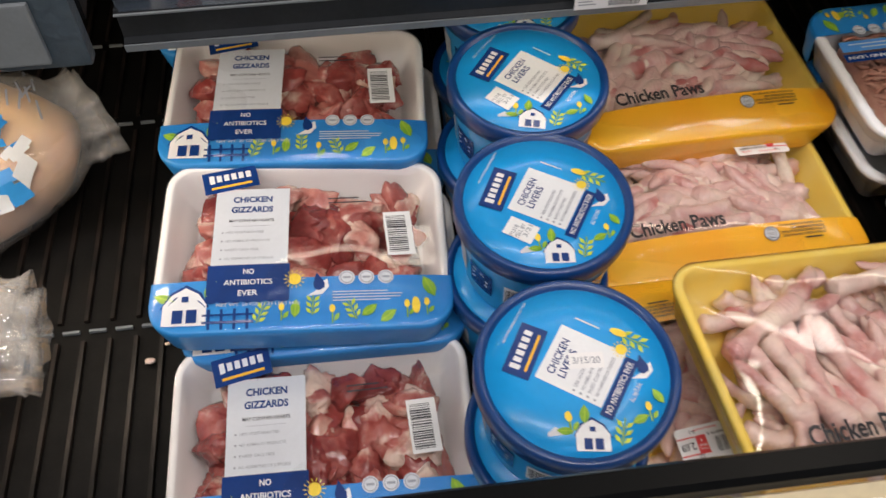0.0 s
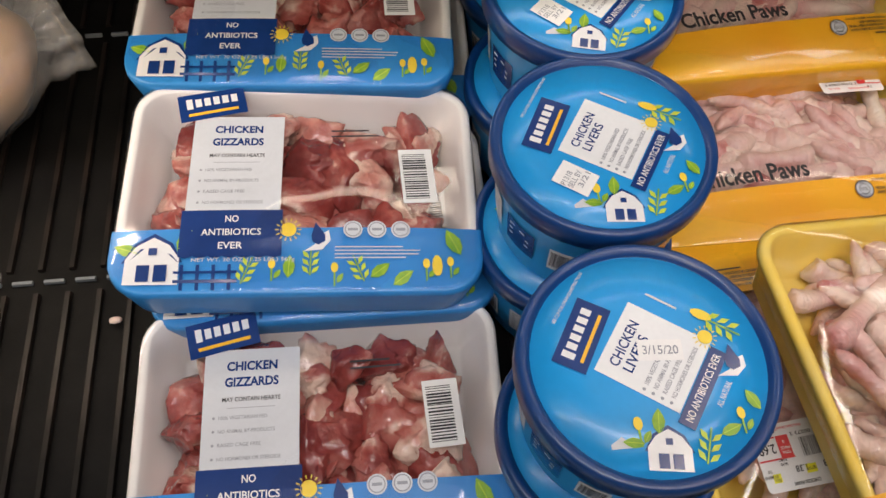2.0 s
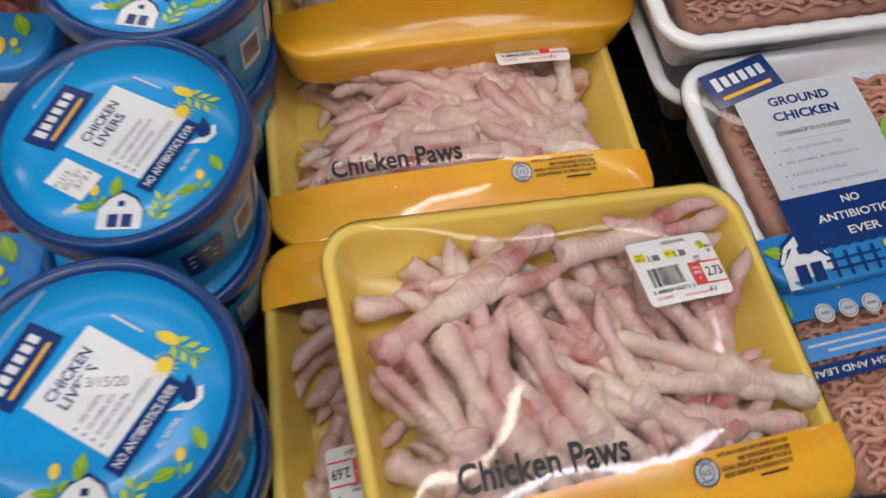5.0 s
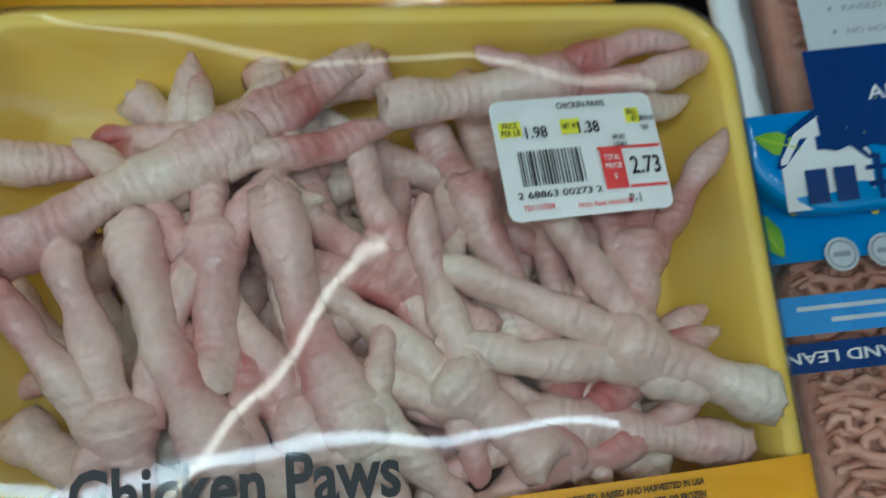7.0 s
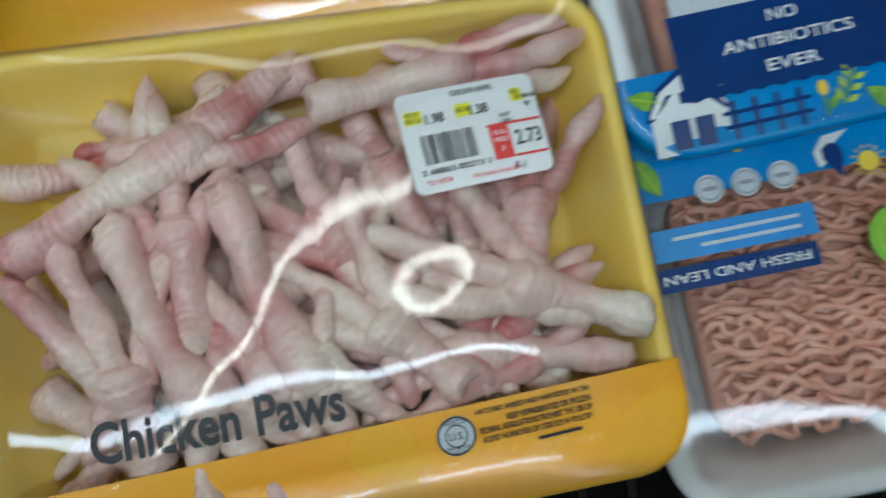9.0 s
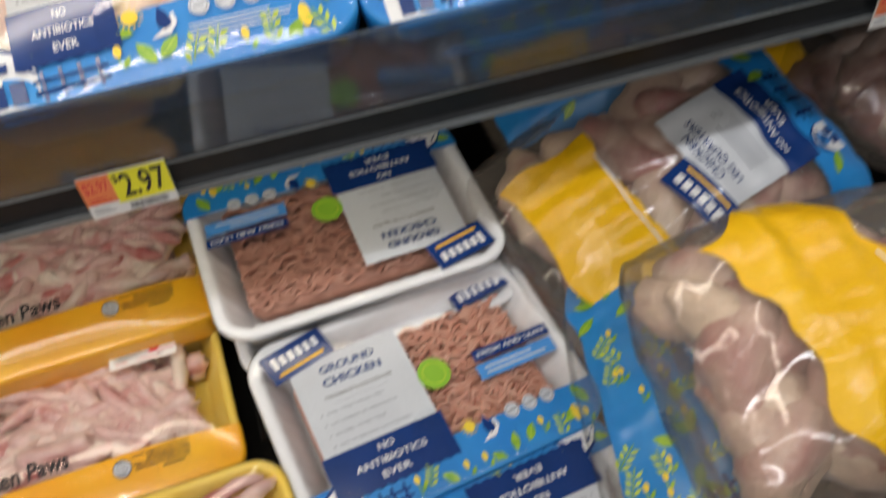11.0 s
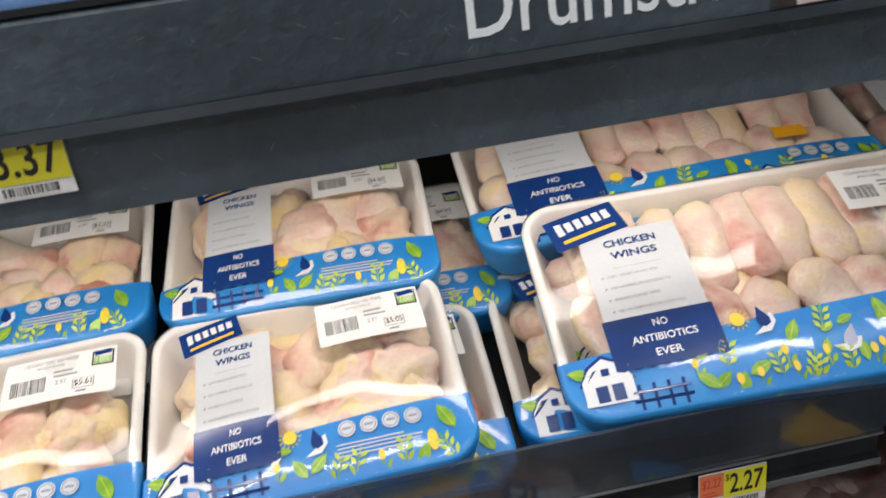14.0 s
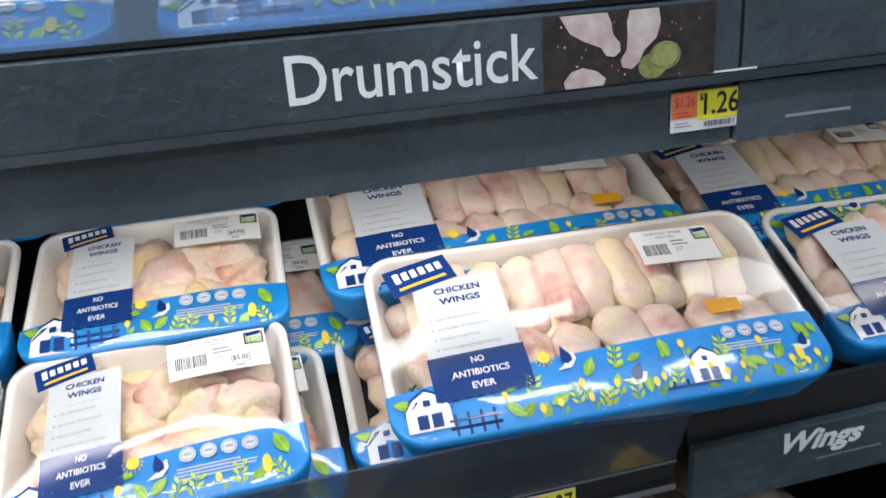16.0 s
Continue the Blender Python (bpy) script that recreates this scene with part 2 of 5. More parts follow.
mat("cap_black", (0.004, 0.0045, 0.005), 0.35, 0.2, spec=0.12)
mat("case_black", (0.008, 0.009, 0.010), 0.32, 0.3, 30, 500, 0.08, second=(0.014, 0.015, 0.016), spec=0.25)
mat("deck_black", (0.003, 0.0028, 0.0026), 0.6, 0.4, 30, 300, 0.15, second=(0.006, 0.0055, 0.005), spec=0.12)
mat("rib_black", (0.0035, 0.003, 0.0027), 0.40, 0.3, 22, 400, 0.1, second=(0.020, 0.014, 0.011), spec=0.22)
mat("rail_black", (0.016, 0.018, 0.02), 0.25, 0.3, 20, 300, 0.05, second=(0.022, 0.024, 0.027), spec=0.3)
mat("rail_grey", (0.20, 0.22, 0.23), 0.3, 0.2, 20, 400, 0.05)
mat("sign_slate", (0.034, 0.050, 0.064), 0.42, 0.5, 9, 110, 1.0, second=(0.066, 0.090, 0.110), deep=0.002)
# the sign's slate at about half tone, shade on the ridge put into the colour
mat("moulding_shaded", (0.018, 0.027, 0.036), 0.5, 0.4, 12, 140, 0.4, second=(0.030, 0.042, 0.052))
mat("photo_dark", (0.022, 0.02, 0.02), 0.5, 0.4, 120, 500, second=(0.05, 0.04, 0.035))
mat("steel", (0.62, 0.62, 0.62), 0.22, 0.1, 20, 400, 0.03, metal=1.0)
mat("tag_yellow", (0.90, 0.86, 0.04), 0.45, 0.04)
mat("tag_orange", (0.88, 0.26, 0.10), 0.45, 0.05)
mat("sign_white", (0.88, 0.94, 0.97), 0.5, 0.04)
mat("lime", (0.20, 0.23, 0.06), 0.5, 0.3, 200, 400, second=(0.34, 0.35, 0.14))
mat("lime_flesh", (0.40, 0.42, 0.17), 0.5, 0.3, 300, 600, second=(0.28, 0.32, 0.09))
mat("floor_tile", (0.62, 0.60, 0.56), 0.25, 0.1, 3, 60, 0.03, second=(0.55, 0.53, 0.5))
mat("wall_paint", (0.72, 0.72, 0.70), 0.7, 0.06, 2, 80, 0.05)
mat("ceiling_paint", (0.80, 0.80, 0.78), 0.8, 0.05, 2, 80, 0.05)
film_mat("wrap_film", (0.95, 0.95, 0.95), 0.070, 0.16, 17, 0.028, 0.60, 0.003)
film_mat("bag_film", (0.90, 0.90, 0.89), 0.10, 0.75, 17, 0.05, 0.60, 0.09, (0.74, 0.67, 0.59))
film_mat("poultry_film", (0.86, 0.86, 0.86), 0.11, 0.9, 24, 0.06, 0.62, 0.26, (0.80, 0.79, 0.77))
film_mat("acrylic", (0.46, 0.50, 0.55), 0.05, 0.03, 8, 0.05, 0.36, 0.20, (0.27, 0.33, 0.41))
film_mat("clear_guard", (0.60, 0.68, 0.78), 0.06, 0.03, 8, 0.05, 0.40, 0.20, (0.40, 0.54, 0.74))
film_mat("front_glass", (0.86, 0.88, 0.88), 0.02, 0.0, 8, 0.03, 0.22, 0.0)

# ---- mesh helpers ----


def finish(bm, name, mats, smooth=True):
    me = bpy.data.meshes.new(name)
    bmesh.ops.recalc_face_normals(bm, faces=bm.faces)
    bm.to_mesh(me)
    bm.free()
    for k in mats:
        me.materials.append(MATS[k])
    for p in me.polygons:
        p.use_smooth = smooth
    return me


def part(name, me, parent, label="", at=None):
    """Links a mesh as one part under a thing."""
    ob = new(name, me)
    ob.parent = parent
    if at is not None:
        ob.matrix_basis = at
    return tagged(ob, label)


def thing(name, label, category, at, group="", kind=""):
    ob = new(name)
    ob.empty_display_size = 0.02
    ob.matrix_basis = at
    return tagged(ob, label, category, group, kind)


def resting(cx, cy, cz, height, yaw=0.0, slope_y=0.0, slope_x=0.0):
    """The pose of a package whose top centre lies at c, its top leaning with the slopes."""
    n = Vector((-slope_x, -slope_y, 1)).normalized()
    ax = Vector((math.cos(radians(yaw)), math.sin(radians(yaw)), 0))
    ax = (ax - n * ax.dot(n)).normalized()
    ay = n.cross(ax)
    m = Matrix((ax, ay, n)).transposed().to_4x4()
    m.translation = Vector((cx, cy, cz)) - n * height
    return m


def round_rect(w, d, r, n=6, dense=1):
    """Points round a rectangle with rounded corners, anticlockwise from the right side."""
    pts = []
    for cx, cy, a0 in ((w / 2 - r, d / 2 - r, 0), (-w / 2 + r, d / 2 - r, 90), (-w / 2 + r, -d / 2 + r, 180), (w / 2 - r, -d / 2 + r, 270)):
        for i in range(n + 1):
            a = radians(a0 + 90 * i / n)
            pts.append((cx + r * math.cos(a), cy + r * math.sin(a)))
    out = []
    for i, p in enumerate(pts):
        q = pts[(i + 1) % len(pts)]
        out.append(p)
        if i % (n + 1) == n:
            k = (14 if i // (n + 1) % 2 == 0 else 9) * dense
            out += [(p[0] + (q[0] - p[0]) * j / k, p[1] + (q[1] - p[1]) * j / k) for j in range(1, k)]
    return out


def loft(bm, loops, mi=0, cap_first=False, cap_last=False):
    rings = [[bm.verts.new(p) for p in loop] for loop in loops]
    n = len(rings[0])
    for a, b in zip(rings, rings[1:]):
        for i in range(n):
            f = bm.faces.new((a[i], a[(i + 1) % n], b[(i + 1) % n], b[i]))
            f.material_index = mi
    for flag, ring in ((cap_first, rings[0]), (cap_last, rings[-1])):
        if flag:
            bm.faces.new(ring).material_index = mi
    return rings


def box(bm, x0, x1, y0, y1, z0, z1, mi=0, bevel=0.0):
    vs = [bm.verts.new(p) for p in ((x0, y0, z0), (x1, y0, z0), (x1, y1, z0), (x0, y1, z0), (x0, y0, z1), (x1, y0, z1), (x1, y1, z1), (x0, y1, z1))]
    fs = [bm.faces.new([vs[i] for i in q]) for q in ((0, 3, 2, 1), (4, 5, 6, 7), (0, 1, 5, 4), (1, 2, 6, 5), (2, 3, 7, 6), (3, 0, 4, 7))]
    for f in fs:
        f.material_index = mi
    if bevel:
        es = list({e for f in fs for e in f.edges})
        bmesh.ops.bevel(bm, geom=es, offset=bevel, segments=2, affect="EDGES", profile=0.7)


def box_mesh(name, dims, material, bevel=0.0):
    bm = bmesh.new()
    box(bm, *dims, bevel=bevel)
    return finish(bm, name, [material], smooth=False)


def extrude_x(bm, profile, x0, x1, mi=0):
    """A bar along x with the given outline in y and z."""
    a = [bm.verts.new((x0, y, z)) for y, z in profile]
    b = [bm.verts.new((x1, y, z)) for y, z in profile]
    n = len(profile)
    for i in range(n):
        bm.faces.new((a[i], a[(i + 1) % n], b[(i + 1) % n], b[i])).material_index = mi
    bm.faces.new(list(reversed(a))).material_index = mi
    bm.faces.new(b).material_index = mi


def tube(bm, pts, radii, seg=8, mi=0):
    """A round bar along a line of points, closed at both ends."""
    pts = [Vector(p) for p in pts]
    rings = []
    side = Vector((0.31, 0.17, 0.93))
    for i, p in enumerate(pts):
        d = (pts[min(i + 1, len(pts) - 1)] - pts[max(i - 1, 0)]).normalized()
        u = d.cross(side).normalized()
        v = d.cross(u)
        rings.append([p + (u * math.cos(2 * math.pi * k / seg) + v * math.sin(2 * math.pi * k / seg)) * radii[i] for k in range(seg)])
    loft(bm, rings, mi, True, True)


TEXTS = {}


def text_shape(words, bold=0.0):
    """Vertices and faces of words in the built-in font, fitted to a unit box from (0, 0)."""
    key = (words, bold)
    if key not in TEXTS:
        cu = bpy.data.curves.new("lettering", "FONT")
        cu.body, cu.resolution_u, cu.offset = words, 3, bold
        cu.align_x = "CENTER"
        ob = bpy.data.objects.new("lettering", cu)
        me = bpy.data.meshes.new_from_object(ob)
        co = [tuple(v.co) for v in me.vertices]
        fs = [tuple(p.vertices) for p in me.polygons]
        bpy.data.objects.remove(ob)
        bpy.data.meshes.remove(me)
        bpy.data.curves.remove(cu)
        xs, ys = [c[0] for c in co], [c[1] for c in co]
        x0, y0, w, h = min(xs), min(ys), max(xs) - min(xs), max(ys) - min(ys)
        TEXTS[key] = ([((c[0] - x0) / w - 0.5, (c[1] - y0) / h - 0.5) for c in co], fs)
    return TEXTS[key]


class Print:
    """Flat artwork on a surface: shapes are given in the surface's own u, v and laid on it layer by layer."""

    def __init__(self, surface, mats, gap=0.00016):
        self.bm, self.surface, self.mats, self.gap = bmesh.new(), surface, mats, gap

    def put(self, co, faces, material, layer):
        if material not in self.mats:
            self.mats.append(material)
        mi = self.mats.index(material)
        vs = [self.bm.verts.new(self.surface(u, v, self.gap * layer)) for u, v in co]
        for f in faces:
            try:
                self.bm.faces.new([vs[i] for i in f]).material_index = mi
            except ValueError:
                pass

    def rect(self, cx, cy, w, h, material, layer=1, rot=0.0, cell=0.008, wave=0.0, crumple=0.0):
        """A rectangle that follows the surface; wave: a notched lower edge; crumple: how far its long edges stray."""
        nx, ny = max(1, int(w / cell)), max(1, int(h / cell))
        c, s = math.cos(radians(rot)), math.sin(radians(rot))
        co = []
        for j in range(ny + 1):
            for i in range(nx + 1):
                a, b = (i / nx - 0.5) * w, (j / ny - 0.5) * h
                if wave and j == 0:
                    b -= wave * (i % 2)
                if crumple:
                    a += crumple * (2 * i / nx - 1) * noise.noise(Vector((j * cell * 28, 3.0 if i > nx / 2 else 9.0, w * 50)))
                    b += crumple * (2 * j / ny - 1) * noise.noise(Vector((i * cell * 28, 5.0 if j > ny / 2 else 7.0, h * 50)))
                co.append((cx + a * c - b * s, cy + a * s + b * c))
        self.put(co, [(j * (nx + 1) + i, j * (nx + 1) + i + 1, (j + 1) * (nx + 1) + i + 1, (j + 1) * (nx + 1) + i) for j in range(ny) for i in range(nx)], material, layer)

    def shape(self, pts, material, layer=1, cx=0.0, cy=0.0, rot=0.0, size=1.0):
        c, s = math.cos(radians(rot)), math.sin(radians(rot))
        self.put([(cx + size * (a * c - b * s), cy + size * (a * s + b * c)) for a, b in pts], [tuple(range(len(pts)))], material, layer)

    def disc(self, cx, cy, rx, ry, material, layer=1, rot=0.0, n=16):
        self.shape([(rx * math.cos(2 * math.pi * i / n), ry * math.sin(2 * math.pi * i / n)) for i in range(n)], material, layer, cx, cy, rot)

    def ring(self, cx, cy, r0, r1, material, layer=1, n=24):
        co = [(cx + r * math.cos(2 * math.pi * i / n), cy + r * math.sin(2 * math.pi * i / n)) for r in (r0, r1) for i in range(n)]
        self.put(co, [(i, (i + 1) % n, n + (i + 1) % n, n + i) for i in range(n)], material, layer)

    def text(self, words, cx, cy, w, h, material, layer=2, rot=0.0, bold=0.01, skew=0.0):
        if not words:
            return
        co, fs = text_shape(words, bold)
        c, s = math.cos(radians(rot)), math.sin(radians(rot))
        self.put([(cx + (a + skew * b) * w * c - b * h * s, cy + (a + skew * b) * w * s + b * h * c) for a, b in co], fs, material, layer)

    def leaf(self, cx, cy, size, rot, layer=2, material="print_leaf"):
        self.shape([(-0.5, 0), (-0.25, 0.2), (0.05, 0.26), (0.3, 0.17), (0.55, 0), (0.3, -0.17), (0.05, -0.26), (-0.25, -0.2)], material, layer, cx, cy, rot, size)
        self.rect(cx, cy, size * 0.8, size * 0.035, "print_light_leaf", layer + 1, rot)

    def sprig(self, cx, cy, size, rot, layer=2):
        c, s = math.cos(radians(rot)), math.sin(radians(rot))
        self.rect(cx, cy, size, size * 0.05, "print_leaf", layer, rot)
        for k in range(3):
            for sgn in (-1, 1):
                a = (-0.3 + 0.28 * k) * size
                b = 0.17 * size * sgn
                self.shape([(-0.5, 0), (0, 0.22), (0.5, 0), (0, -0.22)], "print_light_leaf", layer + 1, cx + a * c - b * s, cy + a * s + b * c, rot + 42 * sgn, size * 0.38)

    def bud(self, cx, cy, size, layer=2):
        self.rect(cx, cy - size * 0.35, size * 0.1, size * 0.9, "print_leaf", layer)
        self.leaf(cx + size * 0.3, cy - size * 0.4, size * 0.6, 55, layer)
        self.disc(cx, cy + size * 0.2, size * 0.2, size * 0.3, "print_yellow", layer + 1)

    def barn(self, cx, cy, size, rot=0.0, layer=2):
        def at(a, b):
            c, s = math.cos(radians(rot)), math.sin(radians(rot))
            return cx + size * (a * c - b * s), cy + size * (a * s + b * c)
        self.shape([(-0.56, -0.06), (-0.36, 0.34), (0, 0.56), (0.36, 0.34), (0.56, -0.06), (0.47, -0.06), (0, 0.4), (-0.47, -0.06)], "print_navy", layer, cx, cy, rot, size)
        self.shape([(-0.5, -0.5), (0.5, -0.5), (0.5, 0.02), (0.3, 0.3), (0, 0.47), (-0.3, 0.3), (-0.5, 0.02)], "print_white", layer + 1, cx, cy, rot, size)
        for a, b, w, h in ((-0.15, -0.28, 0.24, 0.34), (0.17, -0.28, 0.24, 0.34), (0.0, 0.17, 0.16, 0.15)):
            self.rect(*at(a, b), w * size, h * size, "print_navy", layer + 2, rot)

    def fence(self, x0, y0, length, height, rot=0.0, layer=3, posts=4):
        c, s = math.cos(radians(rot)), math.sin(radians(rot))
        for k in (0.3, 0.68):
            a, b = length / 2, height * k
            self.rect(x0 + a * c - b * s, y0 + a * s + b * c, length, height * 0.11, "print_navy", layer, rot)
        for i in range(posts):
            a, b = length * (i + 0.5) / posts, height / 2
            self.rect(x0 + a * c - b * s, y0 + a * s + b * c, height * 0.14, height, "print_navy", layer + 1, rot)

    def sun(self, cx, cy, r, layer=3):
        self.disc(cx, cy, r, r, "print_yellow", layer)
        for k in range(14):
            a = 360 * k / 14
            self.rect(cx + 1.4 * r * math.cos(radians(a)), cy + 1.4 * r * math.sin(radians(a)), r * 0.45, r * 0.14, "print_yellow", layer, a)

    def drop(self, cx, cy, size, rot=0.0, layer=3):
        self.shape([(-0.55, -0.45), (0.1, -0.5), (0.45, -0.2), (0.45, 0.2), (0.15, 0.1), (-0.1, -0.25)], "print_white", layer, cx, cy, rot, size)
        self.shape([(0, -0.3), (0.26, -0.2), (0.3, 0.05), (0.05, 0.6), (-0.18, 0.1), (-0.18, -0.15)], "print_navy", layer + 1, cx, cy, rot, size)

    def corn(self, cx, cy, w, h, rot=0.0, layer=3):
        self.disc(cx, cy, w / 2, h / 2, "print_yellow", layer, rot, 10)

    def badge(self, cx, cy, w, h, rot, layer=3):
        """The maker's mark: a navy plate with a pale bar and a golden stroke."""
        self.rect(cx, cy, w, h, "print_navy", layer, rot)
        c, s = math.cos(radians(rot)), math.sin(radians(rot))
        self.rect(cx + 0.28 * h * s, cy - 0.28 * h * c, w * 0.74, h * 0.10, "ink_gold", layer + 1, rot)
        for i in range(6):
            a, b = (-0.335 + 0.134 * i) * w, 0.13 * h
            self.rect(cx + a * c - b * s, cy + a * s + b * c, w * 0.092, h * (0.30 if i else 0.38), "print_white", layer + 1, rot)

    def barcode(self, cx, cy, w, h, rot=0.0, layer=2, upright=True, seed=3, paper="paper"):
        rnd = random.Random(seed)
        if paper:
            self.rect(cx, cy, w, h, paper, layer, rot)
        c, s = math.cos(radians(rot)), math.sin(radians(rot))
        along, across = (w, h) if upright else (h, w)
        a = -0.42 * along
        while a < 0.42 * along:
            t = along * rnd.choice((0.012, 0.02, 0.03))
            x, y = (a, 0.04 * h) if upright else (-0.06 * w, a)
            ww, hh = (t, across * 0.72) if upright else (across * 0.70, t)
            self.rect(cx + x * c - y * s, cy + x * s + y * c, ww, hh, "ink_black", layer + 1, rot, cell=0.05)
            a += t + along * rnd.choice((0.014, 0.02, 0.028))

    def lines(self, cx, cy, w, step, count, material, layer=2, rot=0.0, thick=0.35, seed=1, align=-1):
        rnd = random.Random(seed)
        c, s = math.cos(radians(rot)), math.sin(radians(rot))
        for i in range(count):
            ww = w * rnd.uniform(0.72, 1.0)
            a, b = align * (w - ww) / 2, -step * i
            self.rect(cx + a * c - b * s, cy + a * s + b * c, ww, step * thick, material, layer, rot, cell=0.02)

    def mesh(self, name):
        me = bpy.data.meshes.new(name)
        self.bm.to_mesh(me)
        self.bm.free()
        for k in self.mats:
            me.materials.append(MATS[k])
        for p in me.polygons:
            p.use_smooth = True
        return me


MESH = {}


def cached(key, make):
    if key not in MESH:
        MESH[key] = make()
    return MESH[key]

# ---- the store room round the case ----
for name, dims, m, label in (
    ("floor", (-6, 8, -6, 1.2, -0.1, 0.0), "floor_tile", "pale polished floor tiles of the store aisle"),
    ("ceiling", (-6, 8, -6, 1.2, 3.8, 3.9), "ceiling_paint", "plain white store ceiling"),
    ("wall_north", (-6, 8, 1.1, 1.2, 0.0, 3.8), "wall_paint", "plain painted wall behind the case"),
    ("wall_south", (-6, 8, -6.1, -6.0, 0.0, 3.8), "wall_paint", "plain painted wall across the aisle"),
    ("wall_west", (-6.1, -6.0, -6, 1.2, 0.0, 3.8), "wall_paint", "plain painted end wall"),
    ("wall_east", (8.0, 8.1, -6, 1.2, 0.0, 3.8), "wall_paint", "plain painted end wall"),
):
    tagged(new(name, box_mesh(name, dims, m)), label, "wall" if "wall" in name else name, kind="structure")

# ---- the refrigerated case ----
DECK_Y0, DECK_Z0, DECK_S = 0.25, 0.757, 0.07
case = thing("refrigerated_case", "long black open refrigerated meat case with a glass front", "display case", pose(0, 0, 0))
part("base", box_mesh("base", (-2.0, 2.6, 0.15, 0.90, 0.02, 0.735), "case_black", 0.008), case)
part("back_panel", box_mesh("back_panel", (-2.0, 2.6, 0.885, 0.92, 0.736, 2.05), "deck_black"), case)
part("canopy", box_mesh("canopy", (-2.0, 2.6, 0.22, 0.92, 2.06, 2.25), "case_black", 0.006), case)
bm = bmesh.new()
extrude_x(bm, [(0.176, 0.74), (0.884, 0.757 + 0.07 * 0.6), (0.884, DECK_Z0 + DECK_S * 0.634 - 0.004), (0.176, DECK_Z0 - DECK_S * 0.074 - 0.004)], -2.0, 2.6)
part("deck", finish(bm, "deck", ["deck_black"], False), case, "black slotted deck panel")
bm = bmesh.new()
extrude_x(bm, [(0.161, 0.737), (0.168, 0.737), (0.168, 0.962), (0.161, 0.962)], -2.0, 2.6)
glass = part("front_glass", finish(bm, "front_glass", ["front_glass"], False), case, "clear front glass")
glass.visible_shadow = False
bm = bmesh.new()
prof = [(0.158, 0.960), (0.172, 0.960), (0.1725, 0.969), (0.170, 0.9725), (0.160, 0.9725), (0.1575, 0.969)]
extrude_x(bm, prof, -2.0, 2.6)
part("glass_cap", finish(bm, "glass_cap", ["cap_black"], False), case, "glossy black cap on the glass edge")

bm = bmesh.new()
extrude_x(bm, [(0.1560, 0.9590), (0.1572, 0.9570), (0.1372, 0.9240), (0.1330, 0.9235), (0.1330, 0.9262), (0.1360, 0.9275)], -2.0, 2.6)
part("tag_channel", finish(bm, "tag_channel", ["channel_cream"], False), case, "cream plastic price channel under the cap")

# raised ribs of the deck, each a bar of its own, with slot rows across
bm = bmesh.new()
for y0, y1 in ((0.18, 0.415), (0.433, 0.640), (0.660, 0.755), (0.772, 0.875)):
    z0, z1 = DECK_Z0 + DECK_S * (y0 - 0.25), DECK_Z0 + DECK_S * (y1 - 0.25)
    vs = [bm.verts.new(p) for p in ((-0.0022, y0, z0 - 0.003), (0.0022, y0, z0 - 0.003), (0.0016, y0, z0), (-0.0016, y0, z0), (-0.0022, y1, z1 - 0.003), (0.0022, y1, z1 - 0.003), (0.0016, y1, z1), (-0.0016, y1, z1))]
    for q in ((0, 1, 2, 3), (7, 6, 5, 4), (3, 2, 6, 7), (0, 3, 7, 4), (1, 5, 6, 2)):
        bm.faces.new([vs[i] for i in q])
rib = finish(bm, "rib", ["rib_black"], False)
for i in range(54):
    part("rib", rib, case, at=pose(-0.46 + 0.0205 * i, 0, 0))
slot = box_mesh("slot_edge", (-0.0065, 0.0065, -0.0011, 0.0011, -0.003, -0.0004), "rail_grey")
for y in (0.424, 0.650, 0.7635):
    for i in range(18):
        part("slot_edge", slot, case, at=pose(-0.45 + 0.0205 * i, y, DECK_Z0 + DECK_S * (y - 0.25)))


def shelf(name, x0, x1, y0, z0, slope, label, depth=0.40):
    """A sloping black shelf with its supports."""
    ob = thing(name, label, "shelf", pose(0, 0, 0))
    bm = bmesh.new()
    y1 = y0 + depth
    extrude_x(bm, [(y0, z0 - 0.022), (y1, z0 + slope * depth - 0.022), (y1, z0 + slope * depth), (y0, z0)], x0, x1)
    part("plate", finish(bm, "plate", ["case_black"], False), ob)
    for x in (x0 + 0.012, x1 - 0.016):
        bm = bmesh.new()
        extrude_x(bm, [(y0 + 0.02, z0 - 0.02), (0.884, z0 + slope * (0.884 - y0) - 0.10), (0.884, z0 + slope * (0.884 - y0) - 0.02)], x, x + 0.004)
        part("bracket", finish(bm, "bracket", ["case_black"], False), ob)
    return ob


def flat_front(y, tilt=0.0, z0=0.0):
    """A surface for artwork on an upright face at y that looks towards the aisle."""
    return lambda u, v, off: (u, y - off + tilt * (v - z0), v)


WSHELF_Y, WSHELF_Z, WSHELF_S = 0.459, 1.0535, 0.36
wings_shelf = shelf("wings_shelf", -0.112, 0.996, WSHELF_Y, WSHELF_Z, WSHELF_S, "black sloping shelf with a tag rail and smoked guard")
bm = bmesh.new()
extrude_x(bm, [(0.4495, 1.0120), (0.4575, 1.0120), (0.4575, 1.0390), (0.4475, 1.0390), (0.4465, 1.0360), (0.4502, 1.0330), (0.4502, 1.0190), (0.4465, 1.0170), (0.4468, 1.0135)], -0.112, 0.996)
part("tag_rail", finish(bm, "tag_rail", ["rail_black"], False), wings_shelf, "glossy black price-tag rail")
bm = bmesh.new()
extrude_x(bm, [(0.4455, 1.0118), (0.4468, 1.0118), (0.4462, 1.0165), (0.4449, 1.0165)], -0.112, 0.996)
